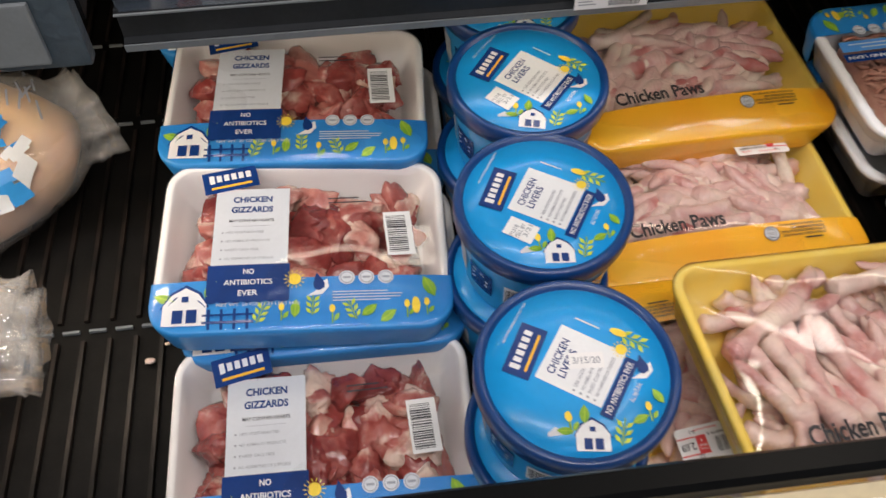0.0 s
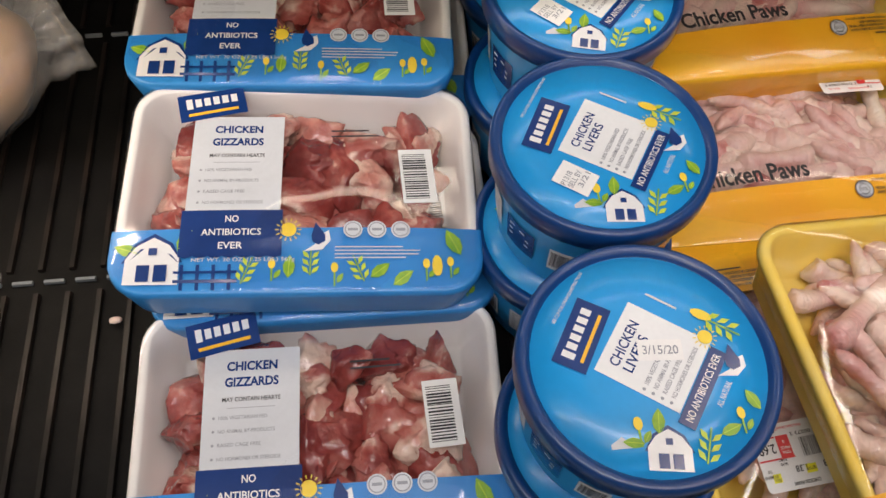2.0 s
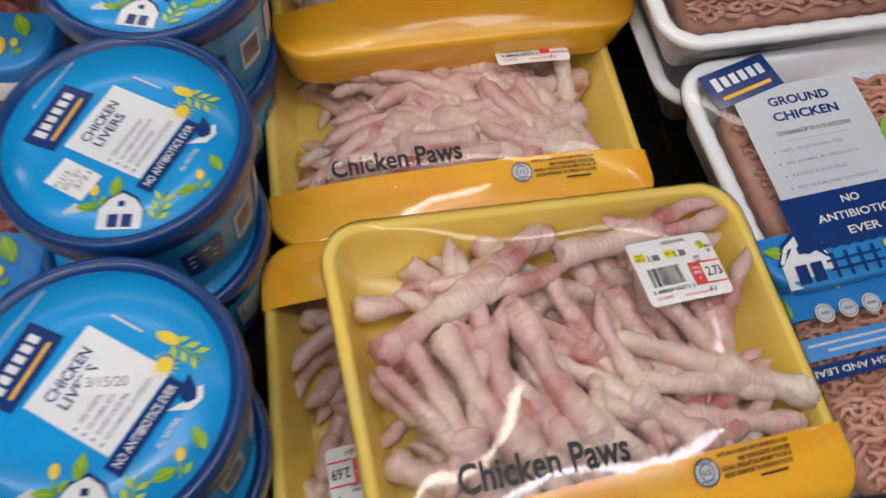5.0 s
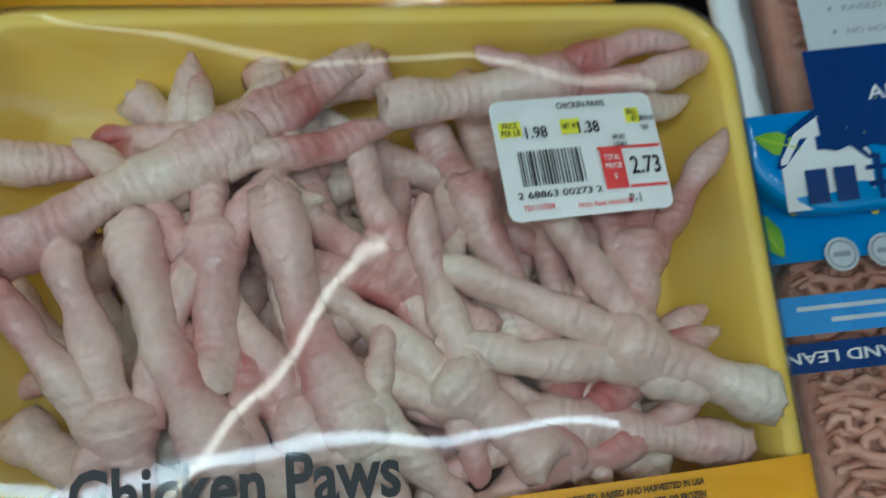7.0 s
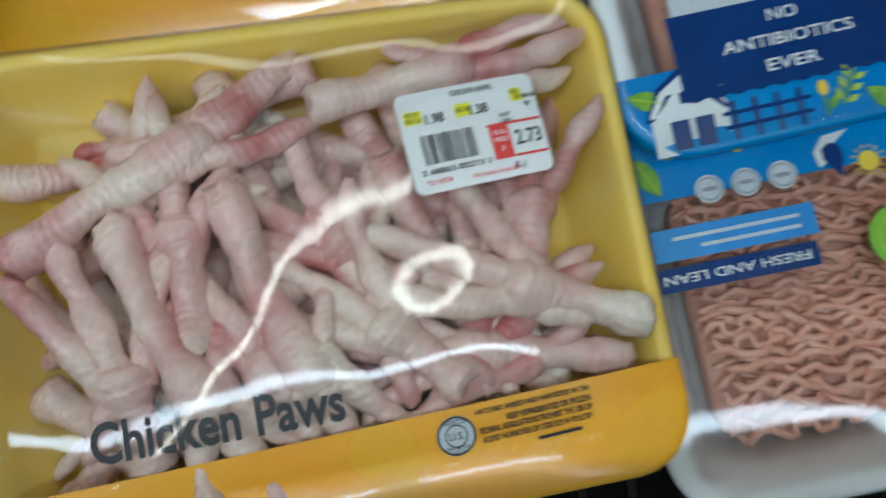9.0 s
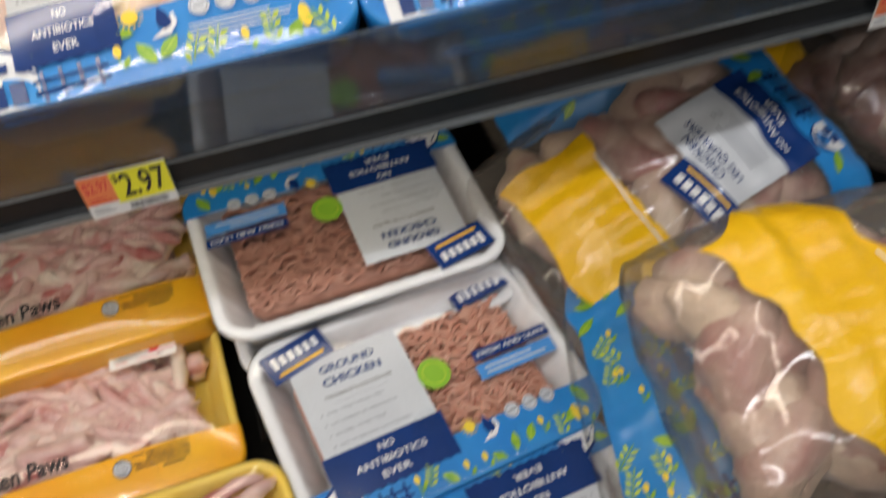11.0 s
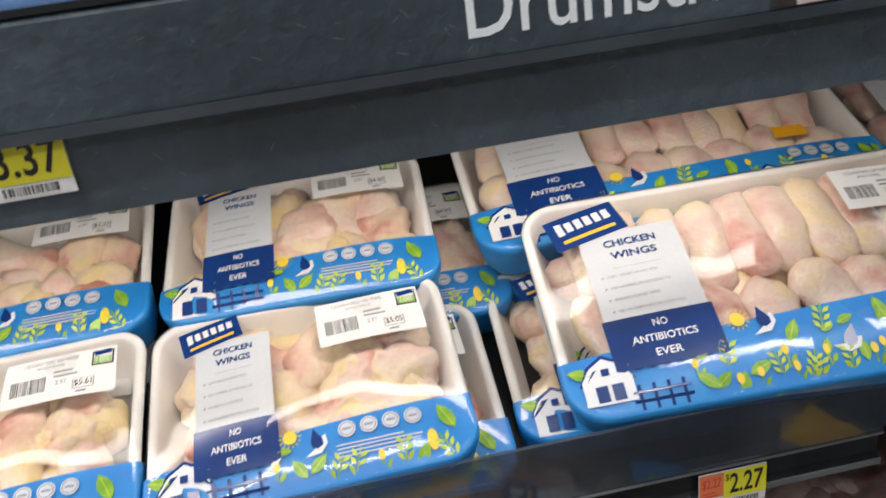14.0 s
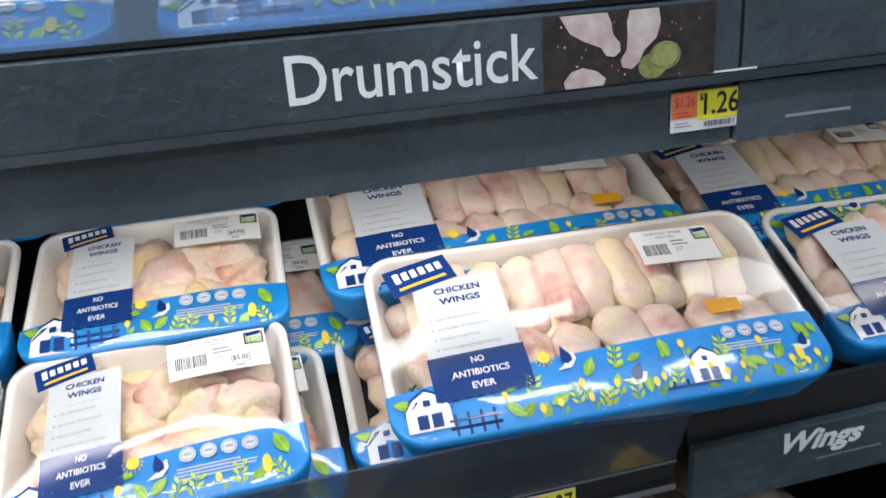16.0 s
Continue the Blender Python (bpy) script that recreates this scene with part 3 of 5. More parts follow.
extrude_x(bm, [(0.4448, 1.0365), (0.4464, 1.0365), (0.4464, 1.0375), (0.4448, 1.0375)], -0.112, 0.996)
part("rail_edge", finish(bm, "rail_edge", ["rail_grey"], False), wings_shelf, "grey bright edge of the rail")
bm = bmesh.new()
extrude_x(bm, [(0.4450, 1.0395), (0.4477, 1.0395), (0.4207, 1.1050), (0.4180, 1.1050)], -0.108, 0.994)
guard = part("guard", finish(bm, "guard", ["acrylic"], False), wings_shelf, "smoky clear plastic product guard")
guard.visible_shadow = False
part("light_housing", box_mesh("light_housing", (-0.108, 0.992, 0.492, 0.518, 1.0205, 1.0230), "case_black"), wings_shelf, "slim black lamp housing")

next_shelf = shelf("neighbouring_shelf", 1.008, 2.4, WSHELF_Y, WSHELF_Z - 0.006, WSHELF_S, "black sloping shelf with a lettered front panel")
part("front_panel", box_mesh("front_panel", (1.010, 2.4, 0.444, 0.453, 0.9905, 1.0420), "sign_slate", 0.0012), next_shelf, "slate-grey lettered panel")
pr = Print(flat_front(0.444), [])
pr.text("Wings", 1.1185, 1.0265, 0.076, 0.0235, "sign_white", 1, -2.5, 0.035, 0.12)
pr.rect(1.146, 1.0105, 0.06, 0.0012, "ink_grey", 1)
part("lettering", pr.mesh("lettering"), next_shelf, "white lettering")
part("riser", box_mesh("riser", (1.009, 2.4, 0.4535, 0.459, 1.0420, 1.0750), "rail_black"), next_shelf)

left_shelf = shelf("left_shelf", -1.3, -0.132, WSHELF_Y, WSHELF_Z - 0.004, WSHELF_S, "black sloping shelf with a grey label holder")
part("front_panel", box_mesh("front_panel", (-1.3, -0.132, 0.442, 0.453, 1.007, 1.062), "sign_slate", 0.002), left_shelf)
part("label_holder", box_mesh("label_holder", (-1.28, -0.153, 0.4375, 0.4418, 1.013, 1.053), "rail_grey", 0.0015), left_shelf, "pale grey label holder")

top_shelf = shelf("drumstick_shelf", -0.112, 0.996, 0.425, 1.318, 0.34, "black sloping shelf behind a slate sign board")
bm = bmesh.new()
extrude_x(bm, [(0.400, 1.3265), (0.412, 1.3265), (0.412, 1.3690), (0.404, 1.3690), (0.400, 1.3665)], -0.112, 0.998)
part("sign_board", finish(bm, "sign_board", ["sign_slate"], False), top_shelf, "slate-textured sign board")
bm = bmesh.new()
extrude_x(bm, [(0.3965, 1.3215), (0.412, 1.3200), (0.412, 1.3262), (0.3975, 1.3262)], -0.112, 2.4)
part("moulding", finish(bm, "moulding", ["moulding_shaded"], False), top_shelf, "slate ridge under the sign")
bm = bmesh.new()
extrude_x(bm, [(0.4065, 1.2850), (0.4245, 1.2850), (0.4245, 1.3198), (0.4055, 1.3198)], -0.112, 0.999)
part("tag_strip", finish(bm, "tag_strip", ["sign_slate"], False), top_shelf, "slate-textured tag strip")
bm = bmesh.new()
extrude_x(bm, [(0.4015, 1.3694), (0.4085, 1.3694), (0.4085, 1.3722), (0.4015, 1.3722)], -0.112, 2.4)
part("guard_channel", finish(bm, "guard_channel", ["rail_black"], False), top_shelf)
bm = bmesh.new()
extrude_x(bm, [(0.4038, 1.3724), (0.4062, 1.3724), (0.4062, 1.3925), (0.4038, 1.3925)], -0.11, 0.996)
g2 = part("guard", finish(bm, "guard", ["clear_guard"], False), top_shelf, "clear plastic product guard")
g2.visible_shadow = False
pr = Print(flat_front(0.400), [])
pr.text("Drumstick", 0.8125, 1.3468, 0.131, 0.0245, "sign_white", 2, 0.0, 0.008)
part("lettering", pr.mesh("lettering"), top_shelf, "large white lettering")

rnd = random.Random(21)
pr = Print(flat_front(0.400), [])
for i in range(48):
    pr.rect(rnd.uniform(0.45, 0.99), rnd.uniform(1.329, 1.366), rnd.uniform(0.0008, 0.005), 0.0003, "scuff", 1, rnd.uniform(-60, 60))
part("scuff_marks", pr.mesh("scuff_marks"), top_shelf, "pale scuffs on the sign board")
pr = Print(flat_front(0.4055, -0.0287, 1.3198), [])
for i in range(40):
    pr.rect(rnd.uniform(0.45, 0.99), rnd.uniform(1.288, 1.316), rnd.uniform(0.0008, 0.006), 0.0003, "scuff", 2, rnd.uniform(-60, 60))
part("scuff_marks", pr.mesh("scuff_marks"), top_shelf, "pale scuffs on the tag strip")

photo = thing("photo_panel", "dark photo of raw drumsticks and a lime on the sign", "sign", pose(0, 0, 0))
pr = Print(flat_front(0.3992), [])
pr.rect(0.9315, 1.3465, 0.101, 0.0385, "photo_dark", 0)
for pts in ([(0.890, 1.3655), (0.917, 1.3655), (0.9195, 1.360), (0.9205, 1.354), (0.9245, 1.349), (0.925, 1.3445), (0.921, 1.342), (0.9165, 1.343), (0.9135, 1.3475), (0.905, 1.351), (0.896, 1.356)],
            [(0.930, 1.3655), (0.947, 1.3655), (0.9485, 1.358), (0.946, 1.350), (0.939, 1.344), (0.936, 1.338), (0.932, 1.3345), (0.926, 1.336), (0.925, 1.340), (0.9285, 1.345), (0.929, 1.352), (0.9285, 1.360)],
            [(0.893, 1.3275), (0.915, 1.3275), (0.9165, 1.331), (0.911, 1.3355), (0.903, 1.338), (0.896, 1.336), (0.892, 1.331)]):
    pr.shape(pts, "photo_leg", 2)
pr.disc(0.9440, 1.3350, 0.0085, 0.0070, "lime", 2)
pr.disc(0.9515, 1.3400, 0.0095, 0.0078, "lime", 3)
pr.disc(0.9515, 1.3400, 0.0075, 0.0060, "lime_flesh", 4, n=20)
rnd = random.Random(4)
for i in range(26):
    pr.disc(rnd.uniform(0.885, 0.975), rnd.uniform(1.329, 1.363), 0.0006, 0.0006, rnd.choice(("ink_red", "ink_grey", "print_white")), 1, n=6)
part("print", pr.mesh("print"), photo)
pr = Print(flat_front(0.400), [])
pr.rect(0.985, 1.3275, 0.05, 0.0012, "sign_white", 1)
part("caption", pr.mesh("caption"), photo)

sign2 = thing("neighbouring_sign_board", "slate sign board of the next shelf unit", "sign", pose(0, 0, 0))
part("sign_board", box_mesh("sign_board", (1.0005, 2.4, 0.400, 0.412, 1.3265, 1.3690), "sign_slate", 0.001), sign2)
part("tag_strip", box_mesh("tag_strip", (1.0010, 2.4, 0.402, 0.4245, 1.2850, 1.3195), "sign_slate", 0.001), sign2)
pr = Print(flat_front(0.402), [])
pr.rect(1.055, 1.2965, 0.045, 0.0018, "ink_grey", 1)
part("lettering", pr.mesh("lettering"), sign2)
part("plate", box_mesh("plate", (1.002, 2.4, 0.425, 0.88, 1.296, 1.318), "case_black"), sign2)
part("front_edge", box_mesh("front_edge", (1.002, 2.4, 0.4015, 0.4085, 1.3722, 1.376), "rail_black"), sign2)


def price_tag(x0, x1, z0, z1, y, price, small, lean=0.0, orange=0.36):
    ob = thing("price_tag", "yellow and orange paper price tag on the rail" if orange else "yellow paper price tag on the strip", "price tag", pose((x0 + x1) / 2, y, (z0 + z1) / 2, lean, 0, 0), "price tags")
    w, h = x1 - x0, z1 - z0
    bm = bmesh.new()
    box(bm, -w / 2, w / 2, 0.0002, 0.0012, -h / 2, h / 2)
    part("card", finish(bm, "card", ["paper"], False), ob)
    pr = Print(lambda u, v, off: (u, -off, v), [], 0.00025)
    so = orange * w
    pr.rect(so / 2, 0.13 * h, w - so, 0.74 * h, "tag_yellow", 1)
    if orange:
        pr.rect(-w / 2 + so / 2, 0.17 * h, so, 0.66 * h, "tag_orange", 1)
        pr.text(small, -w / 2 + so / 2, 0.24 * h, so * 0.78, 0.3 * h, "ink_red", 2)
        pr.lines(-w / 2 + so / 2, -0.02 * h, so * 0.7, 0.08 * h, 2, "ink_red", 2)
    if price:
        pr.text(price, so / 2 + 0.02 * w, 0.15 * h, (w - so) * 0.78, 0.56 * h, "ink_black", 2, 0, 0.015)
        pr.text("$", -w / 2 + so + 0.05 * w, 0.33 * h, 0.06 * w, 0.2 * h, "ink_black", 2)
    else:
        pr.rect(so / 2, 0.15 * h, (w - so) * 0.7, 0.5 * h, "ink_black", 2)
    pr.barcode(so / 2, -0.36 * h, (w - so) * 0.8, 0.2 * h, 0, 1, seed=int(x0 * 1000))
    pr.lines(-w / 2 + w * 0.17, -0.28 * h, w * 0.25, 0.08 * h, 2, "ink_grey", 1)
    part("print", pr.mesh("print"), ob)


price_tag(0.196, 0.240, 0.9285, 0.9545, 0.1435, "1.98", "", lean=-31.0, orange=0.0)
price_tag(0.384, 0.430, 1.0125, 1.0415, 0.4435, "2.97", "$2.97")
price_tag(0.870, 0.915, 1.0065, 1.0350, 0.4435, "2.27", "$2.27")
price_tag(0.156, 0.201, 1.0170, 1.0425, 0.4435, "", "")
price_tag(0.959, 1.004, 1.2945, 1.3175, 0.4035, "1.26", "$1.26")
price_tag(0.522, 0.576, 1.2975, 1.3235, 0.4035, "3.37", "$3.37")

# ---- packages ----


def package_surface(w, d, h, bulge, rho=0.006):
    """Maps u, v on a wrapped tray to its place: over the top, then round the front edge and down."""
    def top(u, v):
        a, b = min(1, abs(2 * u / w)), min(1, abs(2 * v / d))
        return h + 0.0012 + bulge * (1 - a ** 3.2) * (1 - b ** 3.2)

    def at(u, v, off):
        edge = -d / 2 + rho
        if v >= edge:
            return (u, v, top(u, v) + 0.0009 + off)
        s = edge - v
        a = min(s / rho, math.pi * 0.47)
        down = max(0.0, s - a * rho)
        r = rho + 0.0011 + off
        return (u, edge - r * math.sin(a), h + 0.0012 - rho + r * math.cos(a) - down)
    return top, at


def tray_mesh(w, d, h, r, wall, material, flute=0.0):
    """A tray with a rolled rim; flute: depth of the upright scallops in its wall."""
    def ring(ins, z, wave=0.0):
        pts = round_rect(w - 2 * ins, d - 2 * ins, max(0.004, r - ins), 9 if flute else 6, 4 if flute else 1)
        if not wave:
            return [(x, y, z) for x, y in pts]
        out, run = [], 0.0
        for (x0, y0), (x, y), (x1, y1) in zip(pts[-1:] + pts[:-1], pts, pts[1:] + pts[:1]):
            run += math.hypot(x - x0, y - y0)
            tx, ty = x1 - x0, y1 - y0
            ln = math.hypot(tx, ty) or 1.0
            k = wave * abs(math.sin(run * math.pi / 0.0135))
            out.append((x - ty / ln * k, y + tx / ln * k, z))
        return out
    bm = bmesh.new()
    loft(bm, [ring(wall * 2.6, 0), ring(wall * 2.3, 0.001), ring(wall * 0.7, h - 0.007, flute), ring(0.0009, h - 0.0062), ring(0, h - 0.003), ring(0.0008, h - 0.0008), ring(0.0025, h),
              ring(wall * 0.85, h), ring(wall * 1.05, h - 0.0012, flute * 0.5), ring(wall * 1.4, h * 0.75, flute), ring(wall * 3.0, 0.006, flute), ring(wall * 3.4, 0.004)], 0, True, True)
    return finish(bm, "tray", [material])


def film_shape(w, d, h, r, top, out=0.0008, drop=0.016, seed=0, relief=0.0009):
    bm = bmesh.new()
    base = round_rect(w, d, r)
    loops = [[(x * (1 - 0.04), y * (1 - 0.05), h - drop) for x, y in base], [(x * (1 + out / w), y * (1 + out / d), h - 0.004) for x, y in base], [(x, y, h + 0.0002) for x, y in base]]
    rnd = random.Random(seed * 7 + 1)
    tents = [(rnd.uniform(-0.36, 0.36) * w, rnd.uniform(-0.30, 0.36) * d, rnd.uniform(0.35, 0.9), rnd.uniform(0.032, 0.065)) for k in range(7)]

    def rise(x, y):
        lift = 0.0
        for a, b, k, r in tents:
            q = math.hypot(x - a, y - b) / r
            if q < 1:
                lift += k * (1 - q * q) ** 2.5 * 0.7
        return 1.6 * lift + noise.noise(Vector((x * 26, y * 26, seed * 3.1)))
    for s in (0.985, 0.96, 0.93, 0.90, 0.87, 0.84, 0.80, 0.76, 0.72, 0.68, 0.64, 0.60, 0.56, 0.52, 0.48, 0.44, 0.40, 0.36, 0.32, 0.28, 0.24, 0.20, 0.16, 0.12, 0.08, 0.04, 0.012):
        loops.append([(x * s, y * s, top(x * s, y * s) + (relief * rise(x * s, y * s) * min(1, 10 * (1 - s)) if seed else 0)) for x, y in base])
    loft(bm, loops, 0, False, True)
    return bm


def film_mesh(w, d, h, r, top, seed, relief=0.0009):
    return finish(film_shape(w, d, h, r, top, seed=seed + 1, relief=relief), "film", ["wrap_film"])


def band_mesh(w, d, h, r, top, vb, material, slant=0.0):
    """The printed front part of the wrap: the film's shape, a little proud, cut off behind vb."""
    bm = film_shape(w + 0.0012, d + 0.0012, h + 0.0005, r, top, drop=0.03)
    bmesh.ops.bisect_plane(bm, geom=list(bm.verts) + list(bm.edges) + list(bm.faces), plane_co=(0, vb, 0), plane_no=(slant, 1, 0), clear_outer=True)
    return finish(bm, "printed_band", [material])


def lump(seed, sx, sy, sz, rough=0.35, freq=1.6, sub=3):
    bm = bmesh.new()
    bmesh.ops.create_icosphere(bm, subdivisions=sub, radius=1.0)
    off = Vector((seed * 3.7, seed * 1.3, seed * 2.1))
    for v in bm.verts:
        n = noise.noise(v.co * freq + off) + 0.45 * noise.noise(v.co * freq * 2.3 + off)
        p = v.co * (1 + rough * n)
        v.co = (p.x * sx, p.y * sy, p.z * sz)
    return bm


def gizzard_mesh(i):
    """A cut gizzard: a folded lump with a few flat knife faces."""
    def make():
        rnd = random.Random(i + 90)
        bm = bmesh.new()
        bmesh.ops.create_icosphere(bm, subdivisions=4, radius=1.0)
        off = Vector((i * 3.7, i * 1.3, i * 2.1))
        cuts = [(Vector((rnd.uniform(-1, 1), rnd.uniform(-1, 1), rnd.uniform(-0.2, 1))).normalized(), rnd.uniform(0.35, 0.6)) for k in range(3)]
        for v in bm.verts:
            c = v.co.copy()
            p = c * (1 + 0.55 * noise.noise(c * 1.3 + off) + 0.22 * (0.5 - 2 * abs(noise.noise(c * 2.1 - off))) + 0.07 * noise.noise(c * 6 + off))
            for n, far in cuts:
                over = p.dot(n) - far
                if over > 0:
                    p -= n * over * 0.86
            p += c * (0.05 * noise.noise(c * 9 + off))
            v.co = (p.x * 0.0215, p.y * 0.0150, p.z * 0.0115)
        return finish(bm, "gizzard", ["gizzard_pale" if i in (2, 5, 8) else "gizzard_meat"])
    return cached(("gizzard", i), make)


def wing_mesh(i, long=False):
    def make():
        rnd = random.Random(i + 50)
        bm = bmesh.new()
        if long == "drumette":
            tube(bm, [(0, -0.031, 0), (0, -0.027, 0.001), (0.002, -0.014, 0.003), (0.003, 0.0, 0.004), (0.002, 0.012, 0.004), (0, 0.022, 0.001), (-0.001, 0.027, -0.001)], [0.006, 0.0125, 0.0165, 0.0195, 0.0190, 0.0140, 0.005], 18)
        elif long:
            pts = [(0, -0.034, 0), (0, -0.028, 0.001), (0.001, -0.014, 0.003), (0.002, 0.0, 0.004), (0.001, 0.014, 0.003), (0, 0.026, 0.001), (-0.001, 0.033, -0.001)]
            tube(bm, pts, [0.006, 0.0112, 0.0130, 0.0138, 0.0140, 0.0125, 0.006], 16)
        else:
            k = rnd.uniform(0.8, 1.1)
            tube(bm, [(-0.03 * k, 0, 0), (-0.026 * k, 0.002, 0), (-0.012 * k, 0.003, 0.002), (0, 0, 0.003), (0.012 * k, -0.002, 0.001), (0.026 * k, 0.001, -0.001), (0.031 * k, 0.002, -0.002)], [0.004, 0.0105, 0.0155, 0.0135, 0.0145, 0.0105, 0.004], 12)
        off = Vector((i * 5.1, i * 2.2, 1.7 * i))
        for v in bm.verts:
            v.co += v.co.normalized() * 0.0050 * (noise.noise(v.co * 52 + off) + 0.42 * noise.noise(v.co * 125 + off))
        bmesh.ops.subdivide_edges(bm, edges=bm.edges[:], cuts=1, use_grid_fill=True, smooth=0.6)
        return finish(bm, "wing_piece", ["wing_pale" if long or i % 3 == 0 else "wing_skin"])
    return cached(("wing", i, long), make)


def nub_mesh(i):
    return cached(("nub", i), lambda: finish(lump(i + 31, 0.019, 0.0145, 0.010, 0.45, 1.3), "wing_piece", ["wing_pale" if i % 2 else "wing_skin"]))


FOOT_KINDS = {
    # shank length, toe angles, how far the toes curl down
    "long": (0.056, (18, 0, -17, 150), 0.15),
    "closed": (0.044, (14, -2, -18, 165), 0.25),
    "fan": (0.024, (27, 3, -21, 150), 0.02),
    "wide": (0.034, (38, 4, -32, 155), 0.15),
    "grip": (0.034, (19, -2, -36, 170), 0.02),
}


def foot_mesh(i, kind=""):
    """A plucked chicken foot: a shank cut off ragged, a plump palm, three jointed toes in front and a short one behind."""
    kind = kind or ("long", "wide", "fan", "closed")[i % 4]

    def make():
        rnd = random.Random(i + 11)
        shank, toes, droop = FOOT_KINDS[kind]
        bm = bmesh.new()
        off = Vector((i * 3.1, 7.7 * i, i))
        bend = rnd.uniform(-0.004, 0.004)
        prof = ((0, 0.0042), (0.03, 0.0066), (0.14, 0.0072), (0.40, 0.0056), (0.68, 0.0060), (0.88, 0.0082), (1.0, 0.0090), (1.10, 0.0072), (1.16, 0.004))

        def width(s):
            for (a, ra), (b, rb) in zip(prof, prof[1:]):
                if a <= s <= b:
                    k = (s - a) / (b - a)
                    return ra + (rb - ra) * k * k * (3 - 2 * k)
            return prof[-1][1]
        n = max(18, int(shank / 0.0016))
        pts = [(-shank + (shank + 0.006) * 1.16 * k / n, bend * math.sin(3.1 * k / n), 0.0008) for k in range(n + 1)]
        tube(bm, pts, [width(1.16 * k / n) * (1 + 0.035 * math.sin(k * 2.1 + rnd.uniform(-0.7, 0.7))) for k in range(n + 1)], 16)
        for a, ln, r in zip(toes, (0.046, 0.054, 0.045, 0.020), (0.0044, 0.0047, 0.0043, 0.0036)):
            a = radians(a + rnd.uniform(-4, 4))
            curl, side = droop * rnd.uniform(0.3, 1.2), rnd.uniform(-0.28, 0.28)
            m = 36 if ln > 0.03 else 18
            pts, rad = [], []
            for k in range(m + 1):
                s = k / m
                b = a + side * s * s
                pts.append((0.003 + s * ln * math.cos(b), 0.0042 * math.sin(min(abs(a), 0.6) / 0.6 * math.pi / 2) * (1 if a > 0 else -1) + s * ln * math.sin(b), 0.0014 - curl * ln * s * s * 0.6))
                joint = 0.075 * math.cos(s * 2 * math.pi * 2.6 + 0.4)
                tip = 1.0 if s < 0.88 else max(0.30, 1 - ((s - 0.88) / 0.12) ** 1.6 * 0.70)
                crease = 1 - 0.10 * max(0.0, math.cos(s * 2 * math.pi * 2.6 + 3.5)) ** 8
                rad.append(r * (1.20 - 0.36 * s) * (1 + joint) * tip * crease * (1 + 0.02 * math.sin(k * 2.3)))
            tube(bm, pts, rad, 12)
        for v in bm.verts:
            p = v.co
            v.co += Vector((noise.noise(p * 150 + off), noise.noise(p * 150 - off), noise.noise(p * 140 + off * 2))) * 0.0007
            v.co += Vector((0.3, 1, 1)) * (0.0014 * noise.noise(p * 75 + off))
            if v.co.x < -shank + 0.004:
                v.co.x += 0.004 * noise.noise(Vector((0, p.y * 260, p.z * 260)) + off)
        return finish(bm, "chicken_foot", ["foot_skin"])
    return cached(("foot", i, kind), make)


def strands(w, d, z, seed, material):
    """Ground meat: wavy strands lying over a rough bed."""
    rnd = random.Random(seed)
    bm = bmesh.new()
    loft(bm, [[(x, y, z - 0.018) for x, y in round_rect(w, d, 0.012)], [(x, y, z - 0.003) for x, y in round_rect(w, d, 0.012)]], 0, True, True)
    rows = int(d / 0.0030)
    for i in range(rows):
        y = -d / 2 + d * (i + 0.5) / rows
        x = -w / 2 + rnd.uniform(0, 0.01)
        while x < w / 2 - 0.012:
            ln = min(rnd.uniform(0.03, 0.08), w / 2 - x)
            n = max(4, int(ln / 0.0024))
            ph, am, fr = rnd.uniform(0, 6.28), rnd.uniform(0.0008, 0.0036), rnd.uniform(260, 520)
            zz = z + rnd.uniform(-0.0022, 0.0016)
            pts = [(x + ln * k / n + 0.0016 * math.cos(fr * 1.7 * ln * k / n + ph), y + am * math.sin(fr * ln * k / n + ph), zz + 0.0012 * math.sin(190 * ln * k / n + ph)) for k in range(n + 1)]
            tube(bm, pts, [0.0012] + [0.0018] * (n - 1) + [0.0010], 5)
            x += ln + rnd.uniform(-0.004, 0.002)
    return finish(bm, "ground_meat", [material])


def scatter(ob, name, meshes, count, w, d, z0, z1, seed, tilt=18, turn=None, scale=(0.9, 1.15), keep=None):
    """Lays pieces over a rectangle; keep: half width, half depth and the height above, which no piece may pass."""
    rnd = random.Random(seed)
    nx = max(1, round(math.sqrt(count * w / d)))
    ny = max(1, math.ceil(count / nx))
    for i in range(count):
        gx, gy = i % nx, (i // nx) % ny
        for tries in range(40):
            x = -w / 2 + w * (gx + 0.5 + rnd.uniform(-0.45, 0.45)) / nx
            y = -d / 2 + d * (gy + 0.5 + rnd.uniform(-0.45, 0.45)) / ny
            z = rnd.uniform(z0, z1)
            a = turn[0] + rnd.uniform(-turn[1], turn[1]) if turn else rnd.uniform(0, 360)
            m = pose(x, y, z, rnd.uniform(-tilt, tilt), rnd.uniform(-tilt, tilt), a) @ Matrix.Scale(rnd.uniform(*scale), 4)
            me = rnd.choice(meshes)
            if keep is None:
                break
            pts = [m @ v.co for v in list(me.vertices)[::2]]
            if all(abs(p.x) < keep[0] and abs(p.y) < keep[1] and p.z < keep[2](p.x, p.y) - 0.0014 for p in pts):
                break
        else:
            continue
        part(name, me, ob, at=m)


